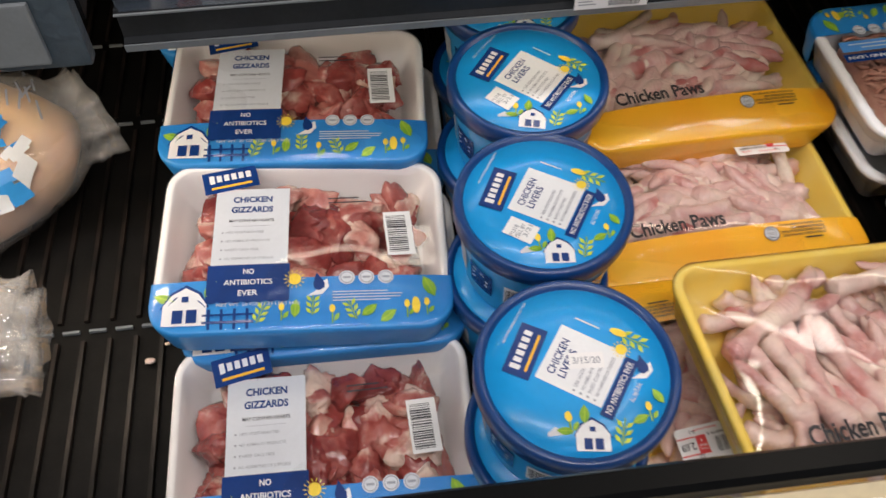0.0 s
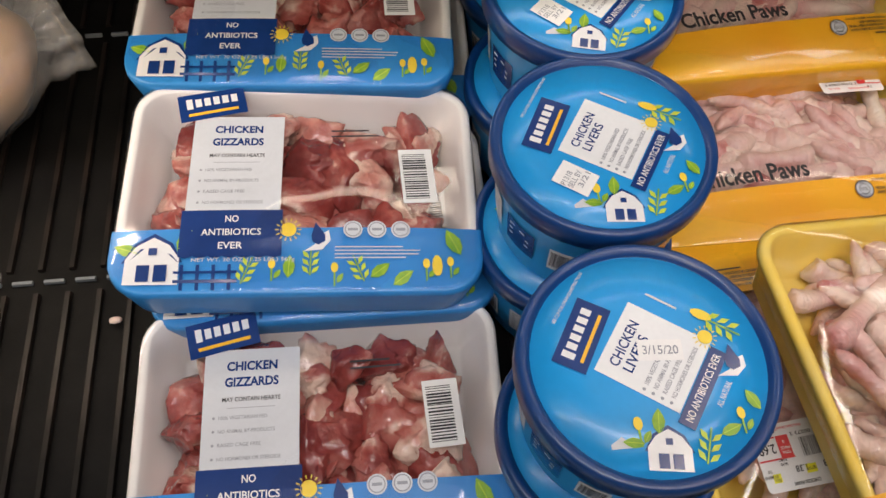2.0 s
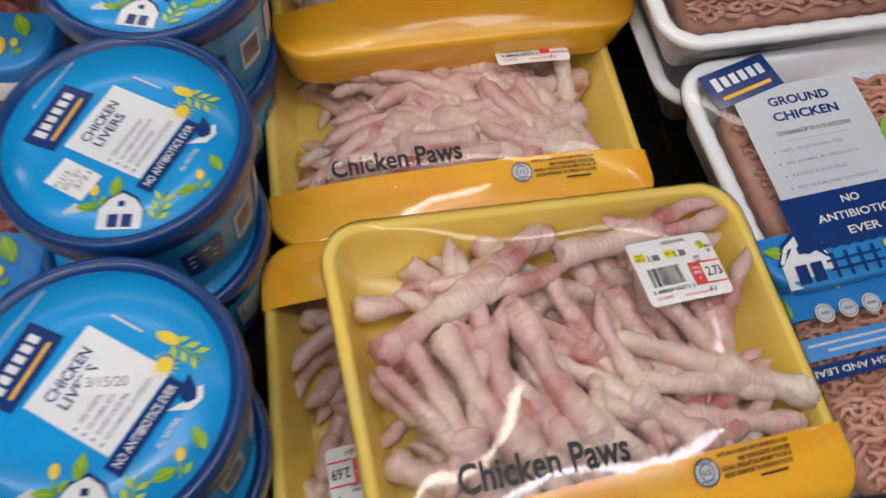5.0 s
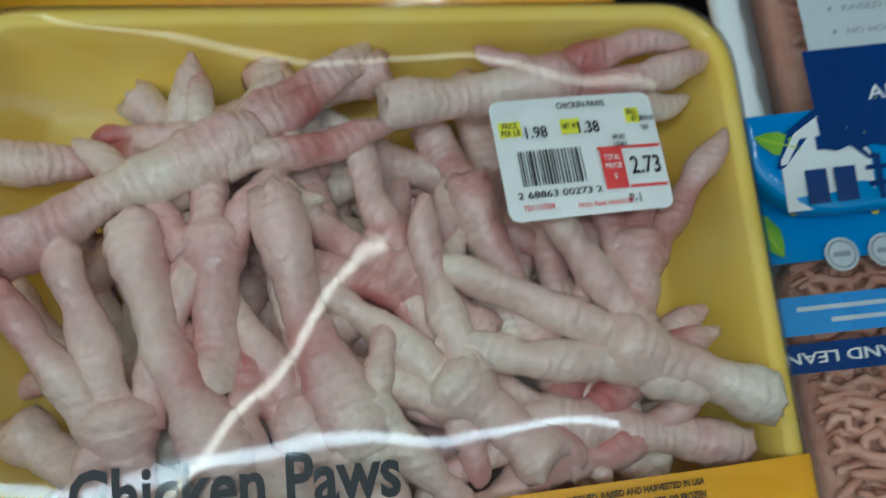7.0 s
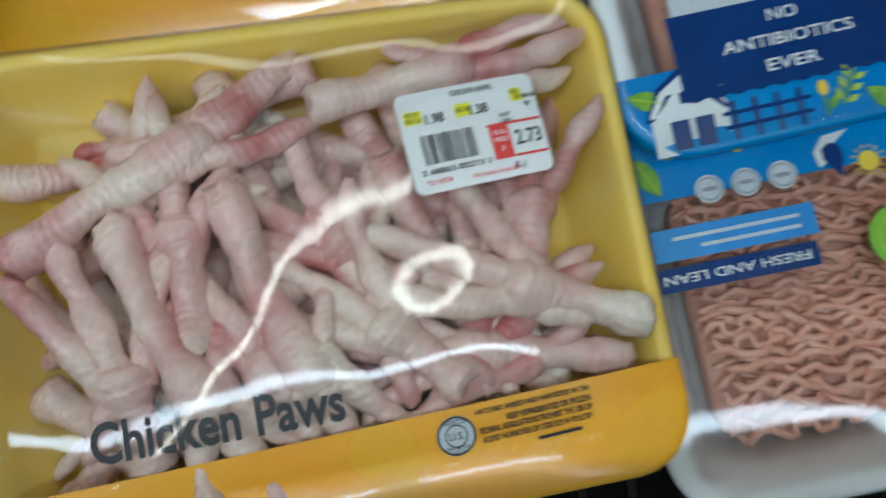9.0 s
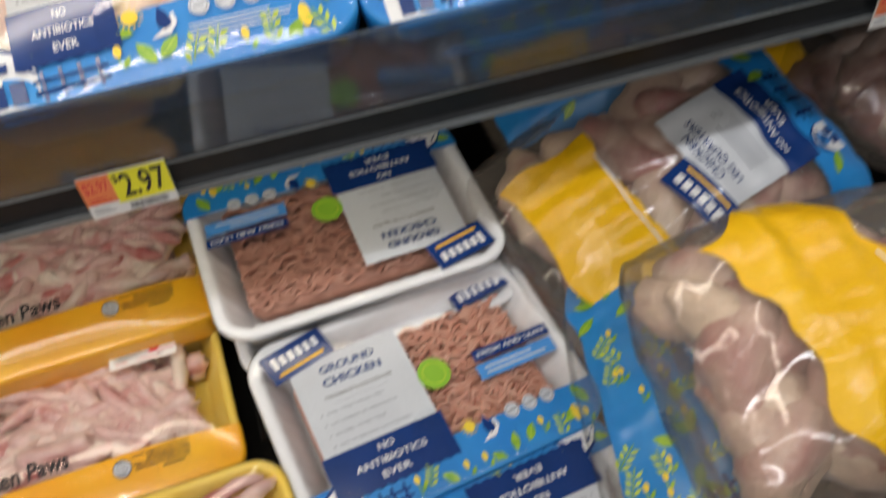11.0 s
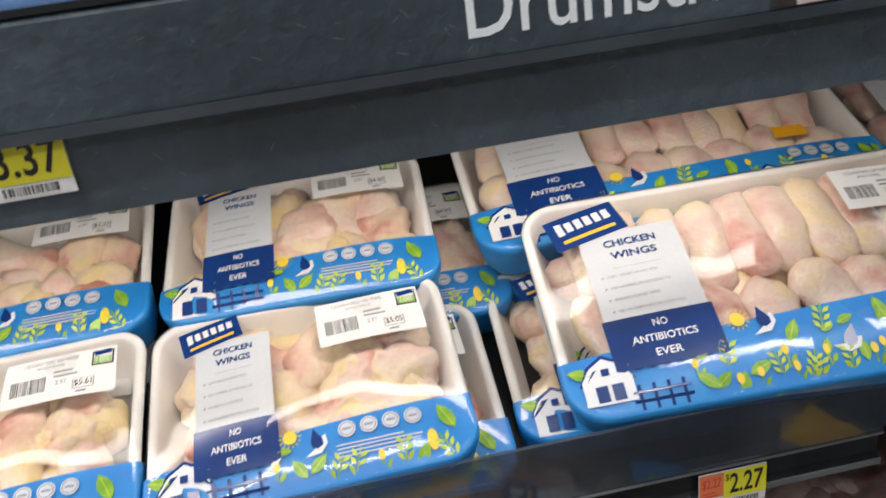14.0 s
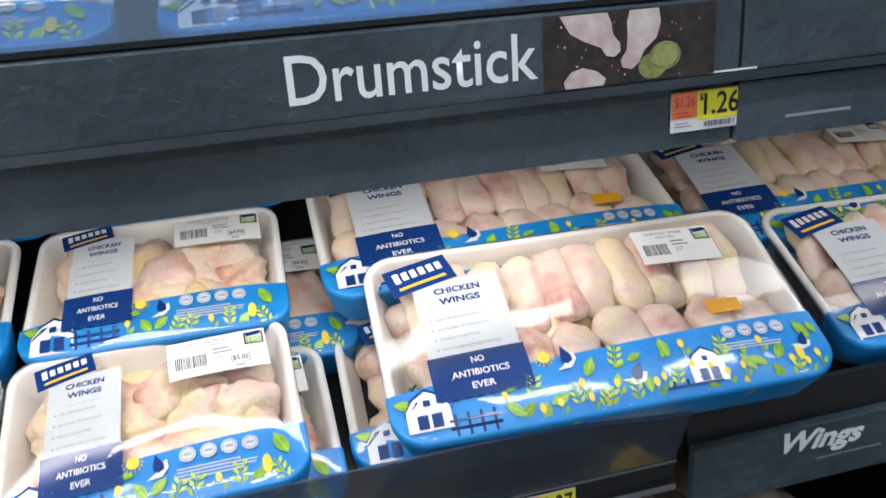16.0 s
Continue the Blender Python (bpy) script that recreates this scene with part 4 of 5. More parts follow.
def common_front(pr, w, d, vb, seed):
    """Farm artwork along the blue band: barn, fence, leaves, sun and bird."""
    lo = -d / 2 - 0.002
    mid = (vb + lo) / 2
    hb = min(0.029, (vb - lo) * 1.0)
    pr.barn(-w / 2 + 0.024, mid + 0.001, hb)
    pr.leaf(-w / 2 + 0.041, mid + hb * 0.45, hb * 0.55, 60)
    pr.leaf(-w / 2 + 0.010, mid + hb * 0.25, hb * 0.5, 160)
    pr.fence(-w / 2 + 0.036, lo + 0.0045, 0.034, hb * 0.46)
    rnd = random.Random(seed)
    x = -w / 2 + 0.075
    while x < w / 2 - 0.016:
        k = rnd.randrange(4)
        y = lo + (vb - lo) * rnd.uniform(0.15, 0.42)
        if k == 0:
            pr.leaf(x, y, 0.013, rnd.uniform(30, 150))
        elif k == 1:
            pr.sprig(x, y + 0.002, 0.016, rnd.uniform(60, 120))
        else:
            pr.bud(x, y + 0.003, 0.010)
        if k == 2:
            pr.leaf(x + 0.005, lo + (vb - lo) * rnd.uniform(0.5, 0.75), 0.009, rnd.uniform(0, 180))
        x += rnd.uniform(0.009, 0.014)
    pr.leaf(w / 2 - 0.016, vb - 0.010, 0.017, 115)
    pr.corn(w / 2 - 0.026, mid - 0.004, 0.006, 0.013)


def seals(pr, x, y, r, gap, n):
    for i in range(n):
        pr.disc(x + i * gap, y, r, r, "label_grey", 3)
        pr.ring(x + i * gap, y, r * 0.72, r * 0.84, "ink_grey", 4)
        pr.rect(x + i * gap, y, r * 1.0, r * 0.3, "ink_grey", 4)


def front_label(pr, x0, x1, v_top, v_navy, v_end, lines, sub, text_h):
    """The tall pale panel with a navy foot that names what is in the tray."""
    w, cx = x1 - x0, (x0 + x1) / 2
    pr.rect(cx, (v_top + v_navy) / 2, w, v_top - v_navy, "label_grey", 2)
    pr.rect(cx, (v_navy + v_end) / 2, w * 1.06, v_navy - v_end, "print_navy", 3, wave=0.0012, cell=0.004)
    y = v_top - text_h * 1.6
    for i, s in enumerate(lines):
        pr.text(s, cx, y, w * (0.50 + 0.03 * (len(s) - 6)), text_h * 0.9, "print_navy", 3, 0, 0.035)
        y -= text_h * 1.5
    if sub:
        pr.text(sub, cx, y - text_h * 0.1, w * 0.60, text_h * 0.42, "ink_black", 3)
        y -= text_h * 0.9
    pr.rect(cx, y, w * 0.5, 0.0003, "ink_grey", 3)
    step = max(0.002, (y - v_navy - 0.003) / 4)
    for i, (s, k) in enumerate((("100% VEGETARIAN FED", 0.50), ("NO ANIMAL BY-PRODUCTS", 0.58), ("RAISED CAGE FREE", 0.44), ("NO HORMONES OR STEROIDS", 0.64))):
        pr.text(s, cx - w * 0.33 + w * k / 2, y - step * (i + 0.7), w * k, min(0.0021, step * 0.5), "ink_grey", 3)
        pr.disc(cx - w * 0.38, y - step * (i + 0.7), 0.0008, 0.0008, "ink_grey", 3, n=8)
    hh = (v_navy - v_end)
    for i, s in enumerate(("NO", "ANTIBIOTICS", "EVER")):
        pr.text(s, cx, v_navy - hh * (0.2 + 0.29 * i), w * (0.14, 0.62, 0.25)[i], hh * 0.145, "print_white", 4, 0, 0.015)


def scale_label(ob, key, surf, cx, cy, w, h, rot, price, layer=5, seed=5):
    """The store's white weight-and-price sticker: a paper card with its print on it."""
    c, s = math.cos(radians(rot)), math.sin(radians(rot))

    def at(a, b):
        return cx + a * w * c - b * h * s, cy + a * w * s + b * h * c

    def lettering(pr):
        pr.text("CELEBRATING 100 YEARS", *at(-0.09, 0.37), w * 0.50, h * 0.085, "ink_grey", layer + 1, rot)
        pr.text("WHOLE WINGS", *at(-0.09, 0.25), w * 0.25, h * 0.07, "ink_grey", layer + 1, rot)
        pr.lines(*at(0.06, 0.10), w * 0.22, h * 0.10, 2, "ink_grey", layer + 1, rot, 0.45)
        pr.text("2.97", *at(0.02, -0.14), w * 0.10, h * 0.10, "ink_grey", layer + 1, rot)

    def mark(pr):
        for k, m in ((0.36, "ink_black"), (0.30, "paper")):
            pr.rect(*at(0.38, 0.26), h * k, h * (k - 0.02), m, layer + (1 if k > 0.33 else 2), rot)
        pr.rect(*at(0.38, 0.37), h * 0.28, h * 0.11, "print_navy", layer + 3, rot + 8)
        pr.rect(*at(0.38, 0.20), h * 0.28, h * 0.15, "dot_green", layer + 3, rot)
        pr.text("100", *at(0.38, 0.20), h * 0.22, h * 0.11, "paper", layer + 4, rot)

    def total(pr):
        for k, m in ((1.0, "ink_grey"), (0.9, "paper")):
            pr.rect(*at(0.22, -0.24), w * 0.19 * k, h * 0.22 * (k - 0.03), m, layer + (1 if k == 1.0 else 2), rot)
        pr.text("$" + price, *at(0.22, -0.24), w * 0.155, h * 0.14, "ink_black", layer + 3, rot)
        pr.lines(*at(0.22, -0.41), w * 0.12, h * 0.06, 1, "ink_grey", layer + 1, rot, 0.7)
    card = art(ob, (key, "card"), surf, lambda pr: pr.rect(cx, cy, w, h, "paper", layer, rot), "price_label", "white weight and price sticker")
    art(card, (key, "bars"), surf, lambda pr: pr.barcode(*at(-0.27, -0.14), w * 0.36, h * 0.44, rot, layer, seed=seed, paper=""), "barcode")
    art(card, (key, "words"), surf, lettering, "lettering")
    art(card, (key, "mark"), surf, mark, "green_mark")
    if price:
        art(card, (key, "total", price), surf, total, "price_box")


def wrapped_tray(name, label, group, at, w, d, h, r, wall, tray_m, bulge, vb, band_m, seed, slant=0.0, flute=0.0):
    """A tray with its clear wrap and printed front; returns the thing, its surface and its artwork sheet."""
    ob = thing(name, label, "food tray", at, group)
    top, surf = package_surface(w, d, h, bulge)
    part("tray", cached((tray_m, w, d, h), lambda: tray_mesh(w, d, h, r, wall, tray_m, flute)), ob)
    f = part("film", cached(("film", w, d, h, seed % 3), lambda: film_mesh(w, d, h, r, top, seed % 3, 0.0015 if bulge > 0.01 else 0.0013)), ob, "clear glossy wrap")
    f.visible_shadow = False
    part("printed_band", cached(("band", name, w, d, h, vb), lambda: band_mesh(w, d, h, r, top, vb, band_m, slant)), ob, "printed front of the wrap")
    return ob, surf


def art(ob, key, surf, draw, name="artwork", label=""):
    def make():
        pr = Print(surf, [])
        draw(pr)
        return pr.mesh(name)
    return part(name, cached(key, make), ob, label)


GIZ = (0.206, 0.146, 0.040)


def gizzard_tray(at, seed, filled=True):
    w, d, h = GIZ
    ob, surf = wrapped_tray("gizzard_tray", "white foam tray of raw chicken gizzards in printed blue wrap", "gizzard trays", at, w, d, h, 0.022, 0.006, "foam_white", 0.004, -0.034, "print_blue", seed)
    if filled:
        lumps = [gizzard_mesh(i) for i in range(9)]
        keep = (w / 2 - 0.012, d / 2 - 0.012, package_surface(w, d, h, 0.004)[0])
        scatter(ob, "gizzard", lumps, 20, w - 0.060, d - 0.056, 0.012, 0.018, seed, 40, keep=keep)
        scatter(ob, "gizzard", lumps, 40, w - 0.044, d - 0.040, 0.024, 0.034, seed + 1, 45, keep=keep, scale=(0.8, 1.35))

    def draw(pr):
        common_front(pr, w, d, -0.034, 3)
        pr.sun(-0.006, -0.036, 0.0045)
        pr.drop(0.010, -0.041, 0.016, 10)
        seals(pr, 0.030, -0.036, 0.0055, 0.0135, 3)
        pr.lines(0.045, -0.047, 0.05, 0.0022, 4, "label_grey", 3)
        pr.lines(0.032, 0.0335, 0.030, 0.0040, 2, "ink_black", 3, 2, 0.30)
        pr.text("NET WT. 20 OZ. (1.25 LBS.) 567g", -0.030, -0.0545, 0.056, 0.0030, "label_grey", 3)
    art(ob, ("art", "gizzard"), surf, draw)
    art(ob, ("lab", "gizzard"), surf, lambda pr: front_label(pr, -0.064, -0.011, 0.044, -0.023, -0.052, ("CHICKEN", "GIZZARDS"), "MAY CONTAIN HEARTS", 0.0062), "name_label")
    art(ob, ("badge", "gizzard"), surf, lambda pr: pr.badge(-0.055, 0.054, 0.040, 0.0215, 13, 4), "brand_badge")
    art(ob, ("bar", "gizzard"), surf, lambda pr: pr.barcode(0.068, 0.001, 0.020, 0.038, 4, 4, False), "barcode_label")
    return ob


PAW = (0.229, 0.175, 0.036)


def paws_tray(at, seed, price, lab=(0.047, 0.047, 16), vb=-0.0505, tv=-0.0425, slant=-0.02, rot=2, laid=()):
    w, d, h = PAW
    ob, surf = wrapped_tray("chicken_paws_tray", "yellow foam tray of raw chicken feet with orange printed wrap", "chicken paws trays", at, w, d, h, 0.022, 0.006, "foam_yellow", 0.011, vb, "film_orange", seed, slant)
    feet = [foot_mesh(i) for i in range(12)]
    keep = (w / 2 - 0.0085, d / 2 - 0.0085, package_surface(w, d, h, 0.011)[0])
    scatter(ob, "chicken_foot", feet, 24, w - 0.05, d - 0.045, 0.010, 0.015, seed, 8, keep=keep, scale=(0.9, 1.05))
    if laid:
        scatter(ob, "chicken_foot", feet, 14, w - 0.045, d - 0.04, 0.018, 0.024, seed + 1, 14, keep=keep, scale=(0.9, 1.05))
        for k, (kind, u, v, z, yaw, size) in enumerate(laid):
            part("chicken_foot", foot_mesh(20 + k, kind), ob, at=pose(u, v, z, (k * 37) % 24 - 12, (k * 13) % 9 - 3, yaw) @ Matrix.Scale(size, 4))
    else:
        scatter(ob, "chicken_foot", feet, 36, w - 0.035, d - 0.032, 0.024, 0.038, seed + 1, 14, turn=(165 if seed % 2 else 20, 50), keep=keep, scale=(1.08, 1.30))

    def draw(pr):
        pr.text("Chicken Paws", -0.0385, tv, 0.0775, 0.0130, "ink_black", 2, rot, 0.025)
    art(ob, ("art", "paws", tv), surf, draw, "lettering")

    def seal(pr):
        x, y = 0.0335, tv - 0.0178
        pr.disc(x, y, 0.0064, 0.0064, "label_grey", 3, n=28)
        pr.ring(x, y, 0.0057, 0.0063, "ink_black", 4, 32)
        pr.ring(x, y, 0.0033, 0.0037, "ink_black", 4)
        pr.text("INSPECTED", x, y + 0.0045, 0.0078, 0.0016, "ink_black", 4)
        pr.text("DEPARTMENT OF", x, y - 0.0038, 0.0078, 0.0011, "ink_black", 4)
        pr.text("AGRICULTURE", x, y - 0.0052, 0.0052, 0.0010, "ink_black", 4)
        pr.text("U.S.", x, y, 0.005, 0.0024, "ink_black", 4)
        for i, (s, k) in enumerate((("HATCHED, RAISED AND HARVESTED IN USA", 1.0), ("KEEP REFRIGERATED OR FROZEN", 0.74), ("FEDERAL REGULATIONS PROHIBIT THE USE OF", 0.98), ("ADDED HORMONES OR STEROIDS IN POULTRY", 0.97))):
            pr.text(s, 0.0600 + 0.0195 * (1 - k), tv - 0.0112 - 0.0030 * i, 0.039 * k, 0.0020, "ink_black", 3, 2, 0.03)
        pr.lines(0.070, tv - 0.0232, 0.020, 0.0016, 1, "ink_black", 3, 2, 0.7)
    art(ob, ("seal", "paws", tv), surf, seal, "inspection_mark")
    if price:
        x, y, turn = lab
        ww, hh = 0.0485, 0.0352
        c, s = math.cos(radians(turn)), math.sin(radians(turn))

        def q(a, b):
            return x + a * ww * c - b * hh * s, y + a * ww * s + b * hh * c

        def words(pr, t, a, b, k, hk, m="ink_black", layer=6):
            pr.text(t, *q(a, b), ww * k, hh * hk, m, layer, turn, 0.015)

        def fields(pr):
            for a, b, k in ((-0.40, 0.25, 0.13), (-0.04, 0.24, 0.12), (0.36, 0.30, 0.09)):
                pr.rect(*q(a, b), ww * k, hh * 0.13, "tag_yellow", 5, turn)

        def lettering(pr):
            for t, a, b, k, hk in (("CHICKEN PAWS", 0.05, 0.42, 0.30, 0.055), ("PRICE", -0.40, 0.28, 0.09, 0.045), ("PER LB", -0.40, 0.22, 0.11, 0.045), ("NET WT", -0.04, 0.24, 0.10, 0.05), ("SELL", 0.36, 0.33, 0.07, 0.045), ("BY", 0.37, 0.27, 0.04, 0.045), ("MAR18", 0.445, 0.27, 0.09, 0.05),
                                   ("'20", 0.42, 0.19, 0.05, 0.045), ("1.98", -0.25, 0.21, 0.13, 0.10), ("1.38", 0.07, 0.22, 0.13, 0.10), ("0630", 0.24, 0.12, 0.08, 0.045), ("1041", 0.24, 0.055, 0.08, 0.045), ("P-1", 0.26, -0.40, 0.07, 0.075)):
                words(pr, t, a, b, k, hk)
            words(pr, "Htchd, Raisd, Hrvstd-USA", 0.08, -0.42, 0.34, 0.05, "ink_red")
            words(pr, "T2/11107234", -0.32, -0.40, 0.18, 0.045, "ink_red")

        def bars(pr):
            pr.barcode(*q(-0.19, -0.10), ww * 0.46, hh * 0.40, turn, 4, seed=8, paper="")
            words(pr, "2 68863 00273 2", -0.18, -0.30, 0.50, 0.055)

        def total(pr):
            pr.rect(*q(0.17, -0.14), ww * 0.14, hh * 0.34, "ink_red", 5, turn)
            words(pr, "TOTAL", 0.17, -0.05, 0.10, 0.045, "paper")
            words(pr, "PRICE", 0.17, -0.12, 0.10, 0.045, "paper")
            words(pr, "$", 0.17, -0.21, 0.02, 0.05, "paper")
            pr.rect(*q(0.29, 0.03), ww * 0.40, hh * 0.025, "ink_red", 5, turn)
            pr.rect(*q(0.37, -0.30), ww * 0.24, hh * 0.025, "ink_red", 5, turn)
            words(pr, price, 0.37, -0.13, 0.19, 0.15)
        key = ("sticker", price, lab)
        card = art(ob, (key, "card"), surf, lambda pr: pr.shape(round_rect(ww, hh, 0.003), "paper", 4, x, y, turn), "price_label", "white price sticker with red and yellow fields")
        art(card, (key, "fields"), surf, fields, "yellow_fields")
        art(card, (key, "bars"), surf, bars, "barcode")
        art(card, (key, "words"), surf, lettering, "lettering")
        art(card, (key, "total"), surf, total, "price_box")
    return ob


GRD = (0.222, 0.150, 0.042)


def ground_tray(at, seed, filled=True):
    w, d, h = GRD
    ob, surf = wrapped_tray("ground_chicken_tray", "white plastic tray of ground chicken in printed blue wrap", "ground chicken trays", at, w, d, h, 0.026, 0.008, "tray_plastic", 0.001, -0.043, "print_blue", seed, 0.0, 0.0024)
    if filled:
        # the rear tray, under the shelf, takes the meat tone with shade painted in
        part("ground_meat", cached(("strands", seed), lambda: strands(w - 0.054, d - 0.052, h - 0.009, 5 + seed, "ground_shaded" if seed == 3 else "ground_meat")), ob, "salmon-pink ground meat in strands")

    slip = -0.013 if seed in (2, 3) else 0.003

    def draw(pr):
        common_front(pr, w, d, -0.043, 9)
        pr.sun(0.012, -0.043, 0.004)
        pr.drop(0.024, -0.048, 0.016, 10)
        seals(pr, 0.045, -0.044, 0.0055, 0.014, 3)
        pr.text("FRESH AND LEAN", 0.070, slip, 0.055, 0.0035, "print_white", 4)
        pr.rect(0.070, slip, 0.062, 0.0090, "print_navy", 2)
        pr.rect(0.068, slip - 0.013, 0.062, 0.012, "strip_sky", 2)
        pr.lines(0.068, slip - 0.011, 0.05, 0.004, 2, "label_grey", 3)
    art(ob, ("art", "ground", slip), surf, draw)
    art(ob, ("lab", "ground"), surf, lambda pr: front_label(pr, -0.085, -0.003, 0.048, -0.024, -0.056, ("GROUND", "CHICKEN"), "CONTAINING UP TO 1% OF A SOLUTION", 0.0068), "name_label")
    art(ob, ("badge", "ground"), surf, lambda pr: pr.badge(-0.074, 0.055, 0.048, 0.024, 12, 4), "brand_badge")

    def dot(pr):
        pr.disc(0.008, slip, 0.0120, 0.0120, "dot_green", 4, n=24)
        pr.ring(0.008, slip, 0.0078, 0.0087, "print_light_leaf", 5)
    art(ob, ("dot", "ground", slip), surf, dot, "round_sticker", "round green sticker")
    return ob


WNG = (0.188, 0.142, 0.036)


def wings_tray(at, seed, price, filled=True):
    w, d, h = WNG
    ob, surf = wrapped_tray("chicken_wings_tray", "white foam tray of raw chicken wings in printed blue wrap", "small wings trays", at, w, d, h, 0.020, 0.006, "foam_white", 0.008, -0.036, "print_blue", seed, -0.05)
    if filled:
        ws = [wing_mesh(i) for i in range(9)] + [nub_mesh(i) for i in range(6)]
        keep = (w / 2 - 0.011, d / 2 - 0.011, package_surface(w, d, h, 0.008)[0])
        scatter(ob, "wing_piece", ws, 14, w - 0.055, d - 0.05, 0.015, 0.018, seed, 14, keep=keep)
        scatter(ob, "wing_piece", ws, 26, w - 0.046, d - 0.042, 0.021, 0.031, seed + 1, 16, keep=keep, scale=(1.1, 1.5))

    def draw(pr):
        common_front(pr, w, d, -0.036, 5)
        pr.sun(-0.010, -0.040, 0.004)
        pr.drop(0.004, -0.046, 0.014, 10)
        seals(pr, 0.022, -0.042, 0.005, 0.0125, 4)
        pr.lines(0.040, -0.051, 0.05, 0.0022, 4, "label_grey", 3)
    art(ob, ("art", "wings"), surf, draw)
    art(ob, ("lab", "wings"), surf, lambda pr: front_label(pr, -0.063, -0.017, 0.041, -0.022, -0.052, ("CHICKEN", "WINGS"), "", 0.0054), "name_label")
    art(ob, ("badge", "wings"), surf, lambda pr: pr.badge(-0.054, 0.049, 0.038, 0.0215, 13, 4), "brand_badge")
    scale_label(ob, ("sticker", "wings"), surf, 0.046, 0.036, 0.066, 0.036, 2, price)
    return ob


BIG = (0.311, 0.162, 0.042)


def big_tray(at, seed, filled=True, label=True):
    w, d, h = BIG
    ob, surf = wrapped_tray("large_wings_tray", "long white foam tray of whole chicken wings in blue wrap", "large wings trays", at, w, d, h, 0.024, 0.006, "foam_white", 0.008, -0.036, "print_blue", seed, -0.04)
    if filled:
        rnd = random.Random(seed)
        for i in range(10):
            x = -w / 2 + 0.036 + (w - 0.072) * i / 9 + rnd.uniform(-0.003, 0.003)
            m = pose(x, 0.034 + rnd.uniform(-0.003, 0.003), 0.0305 + rnd.uniform(-0.0015, 0.0015), rnd.uniform(-5, 5), rnd.uniform(-12, 12), rnd.uniform(-9, 9) - 4 + (180 if i % 3 == 1 else 0))
            part("wing_piece", wing_mesh(i % 8, True), ob, at=m @ Matrix.Diagonal((rnd.uniform(1.05, 1.2), rnd.uniform(0.98, 1.1), rnd.uniform(0.70, 0.85), 1)))
        for i in range(8):
            x = -w / 2 + 0.036 + (w - 0.072) * i / 7 + rnd.uniform(-0.003, 0.003)
            m = pose(x, -0.021 + rnd.uniform(-0.004, 0.004), 0.0285 + rnd.uniform(-0.0015, 0.0015), rnd.uniform(-6, 6), rnd.uniform(-14, 14), rnd.uniform(-14, 14) + 24)
            part("wing_piece", wing_mesh(10 + i % 5, "drumette"), ob, at=m @ Matrix.Diagonal((rnd.uniform(0.92, 1.08), rnd.uniform(0.85, 0.98), rnd.uniform(0.62, 0.75), 1)))
        scatter(ob, "wing_piece", [wing_mesh(i) for i in range(6)], 14, w - 0.07, d - 0.06, 0.012, 0.014, seed, 8)

    def draw(pr):
        common_front(pr, w, d, -0.036, 7)
        pr.sun(-0.048, -0.037, 0.0045)
        pr.drop(-0.034, -0.040, 0.016, 10)
        pr.drop(0.010, -0.060, 0.016, -25)
        pr.drop(0.135, -0.055, 0.014, -25)
        pr.barn(0.060, -0.062, 0.025)
        pr.fence(0.028, -0.083, 0.04, 0.013)
        seals(pr, 0.085, -0.041, 0.005, 0.0125, 4)
        pr.lines(0.098, -0.050, 0.05, 0.0022, 3, "label_grey", 3)
        for x, y, a in ((-0.02, -0.05, 60), (0.035, -0.045, 100), (0.09, -0.065, 120), (-0.045, -0.068, 20), (-0.075, -0.07, 140), (0.115, -0.06, 60)):
            pr.leaf(x, y, 0.015, a)
        for x, y in ((-0.06, -0.055), (0.0, -0.044), (0.075, -0.05), (0.125, -0.072), (-0.012, -0.074)):
            pr.sprig(x, y, 0.018, 75)
        for x, y in ((-0.028, -0.062), (0.022, -0.070), (0.048, -0.046), (0.104, -0.052), (0.142, -0.068), (-0.058, -0.074), (0.084, -0.080)):
            pr.bud(x, y, 0.011)
        for x, y, a in ((0.012, -0.048, 20), (0.062, -0.078, 150), (-0.004, -0.063, 70), (0.148, -0.045, 110), (-0.035, -0.080, 40)):
            pr.leaf(x, y, 0.011, a)
    art(ob, ("art", "big"), surf, draw)
    art(ob, ("lab", "big"), surf, lambda pr: front_label(pr, -0.123, -0.060, 0.044, -0.022, -0.055, ("CHICKEN", "WINGS"), "", 0.0064), "name_label")
    art(ob, ("badge", "big"), surf, lambda pr: pr.badge(-0.115, 0.053, 0.049, 0.0265, 12, 4), "brand_badge")

    def spot(pr):
        pr.rect(0.092, -0.018, 0.026, 0.012, "film_orange", 4)
        pr.lines(0.092, -0.018, 0.02, 0.003, 1, "ink_gold", 5)
    art(ob, ("spot", "big"), surf, spot, "orange_sticker", "small orange sticker")
    if label:
        scale_label(ob, ("sticker", "big"), surf, 0.082, 0.044, 0.062, 0.036, -2, "")
    return ob


def lathe(bm, prof, n=56, mi=0):
    return loft(bm, [[(r * math.cos(2 * math.pi * i / n), r * math.sin(2 * math.pi * i / n), z) for i in range(n)] for r, z in prof], mi, True, True)


TUB_H = 0.074


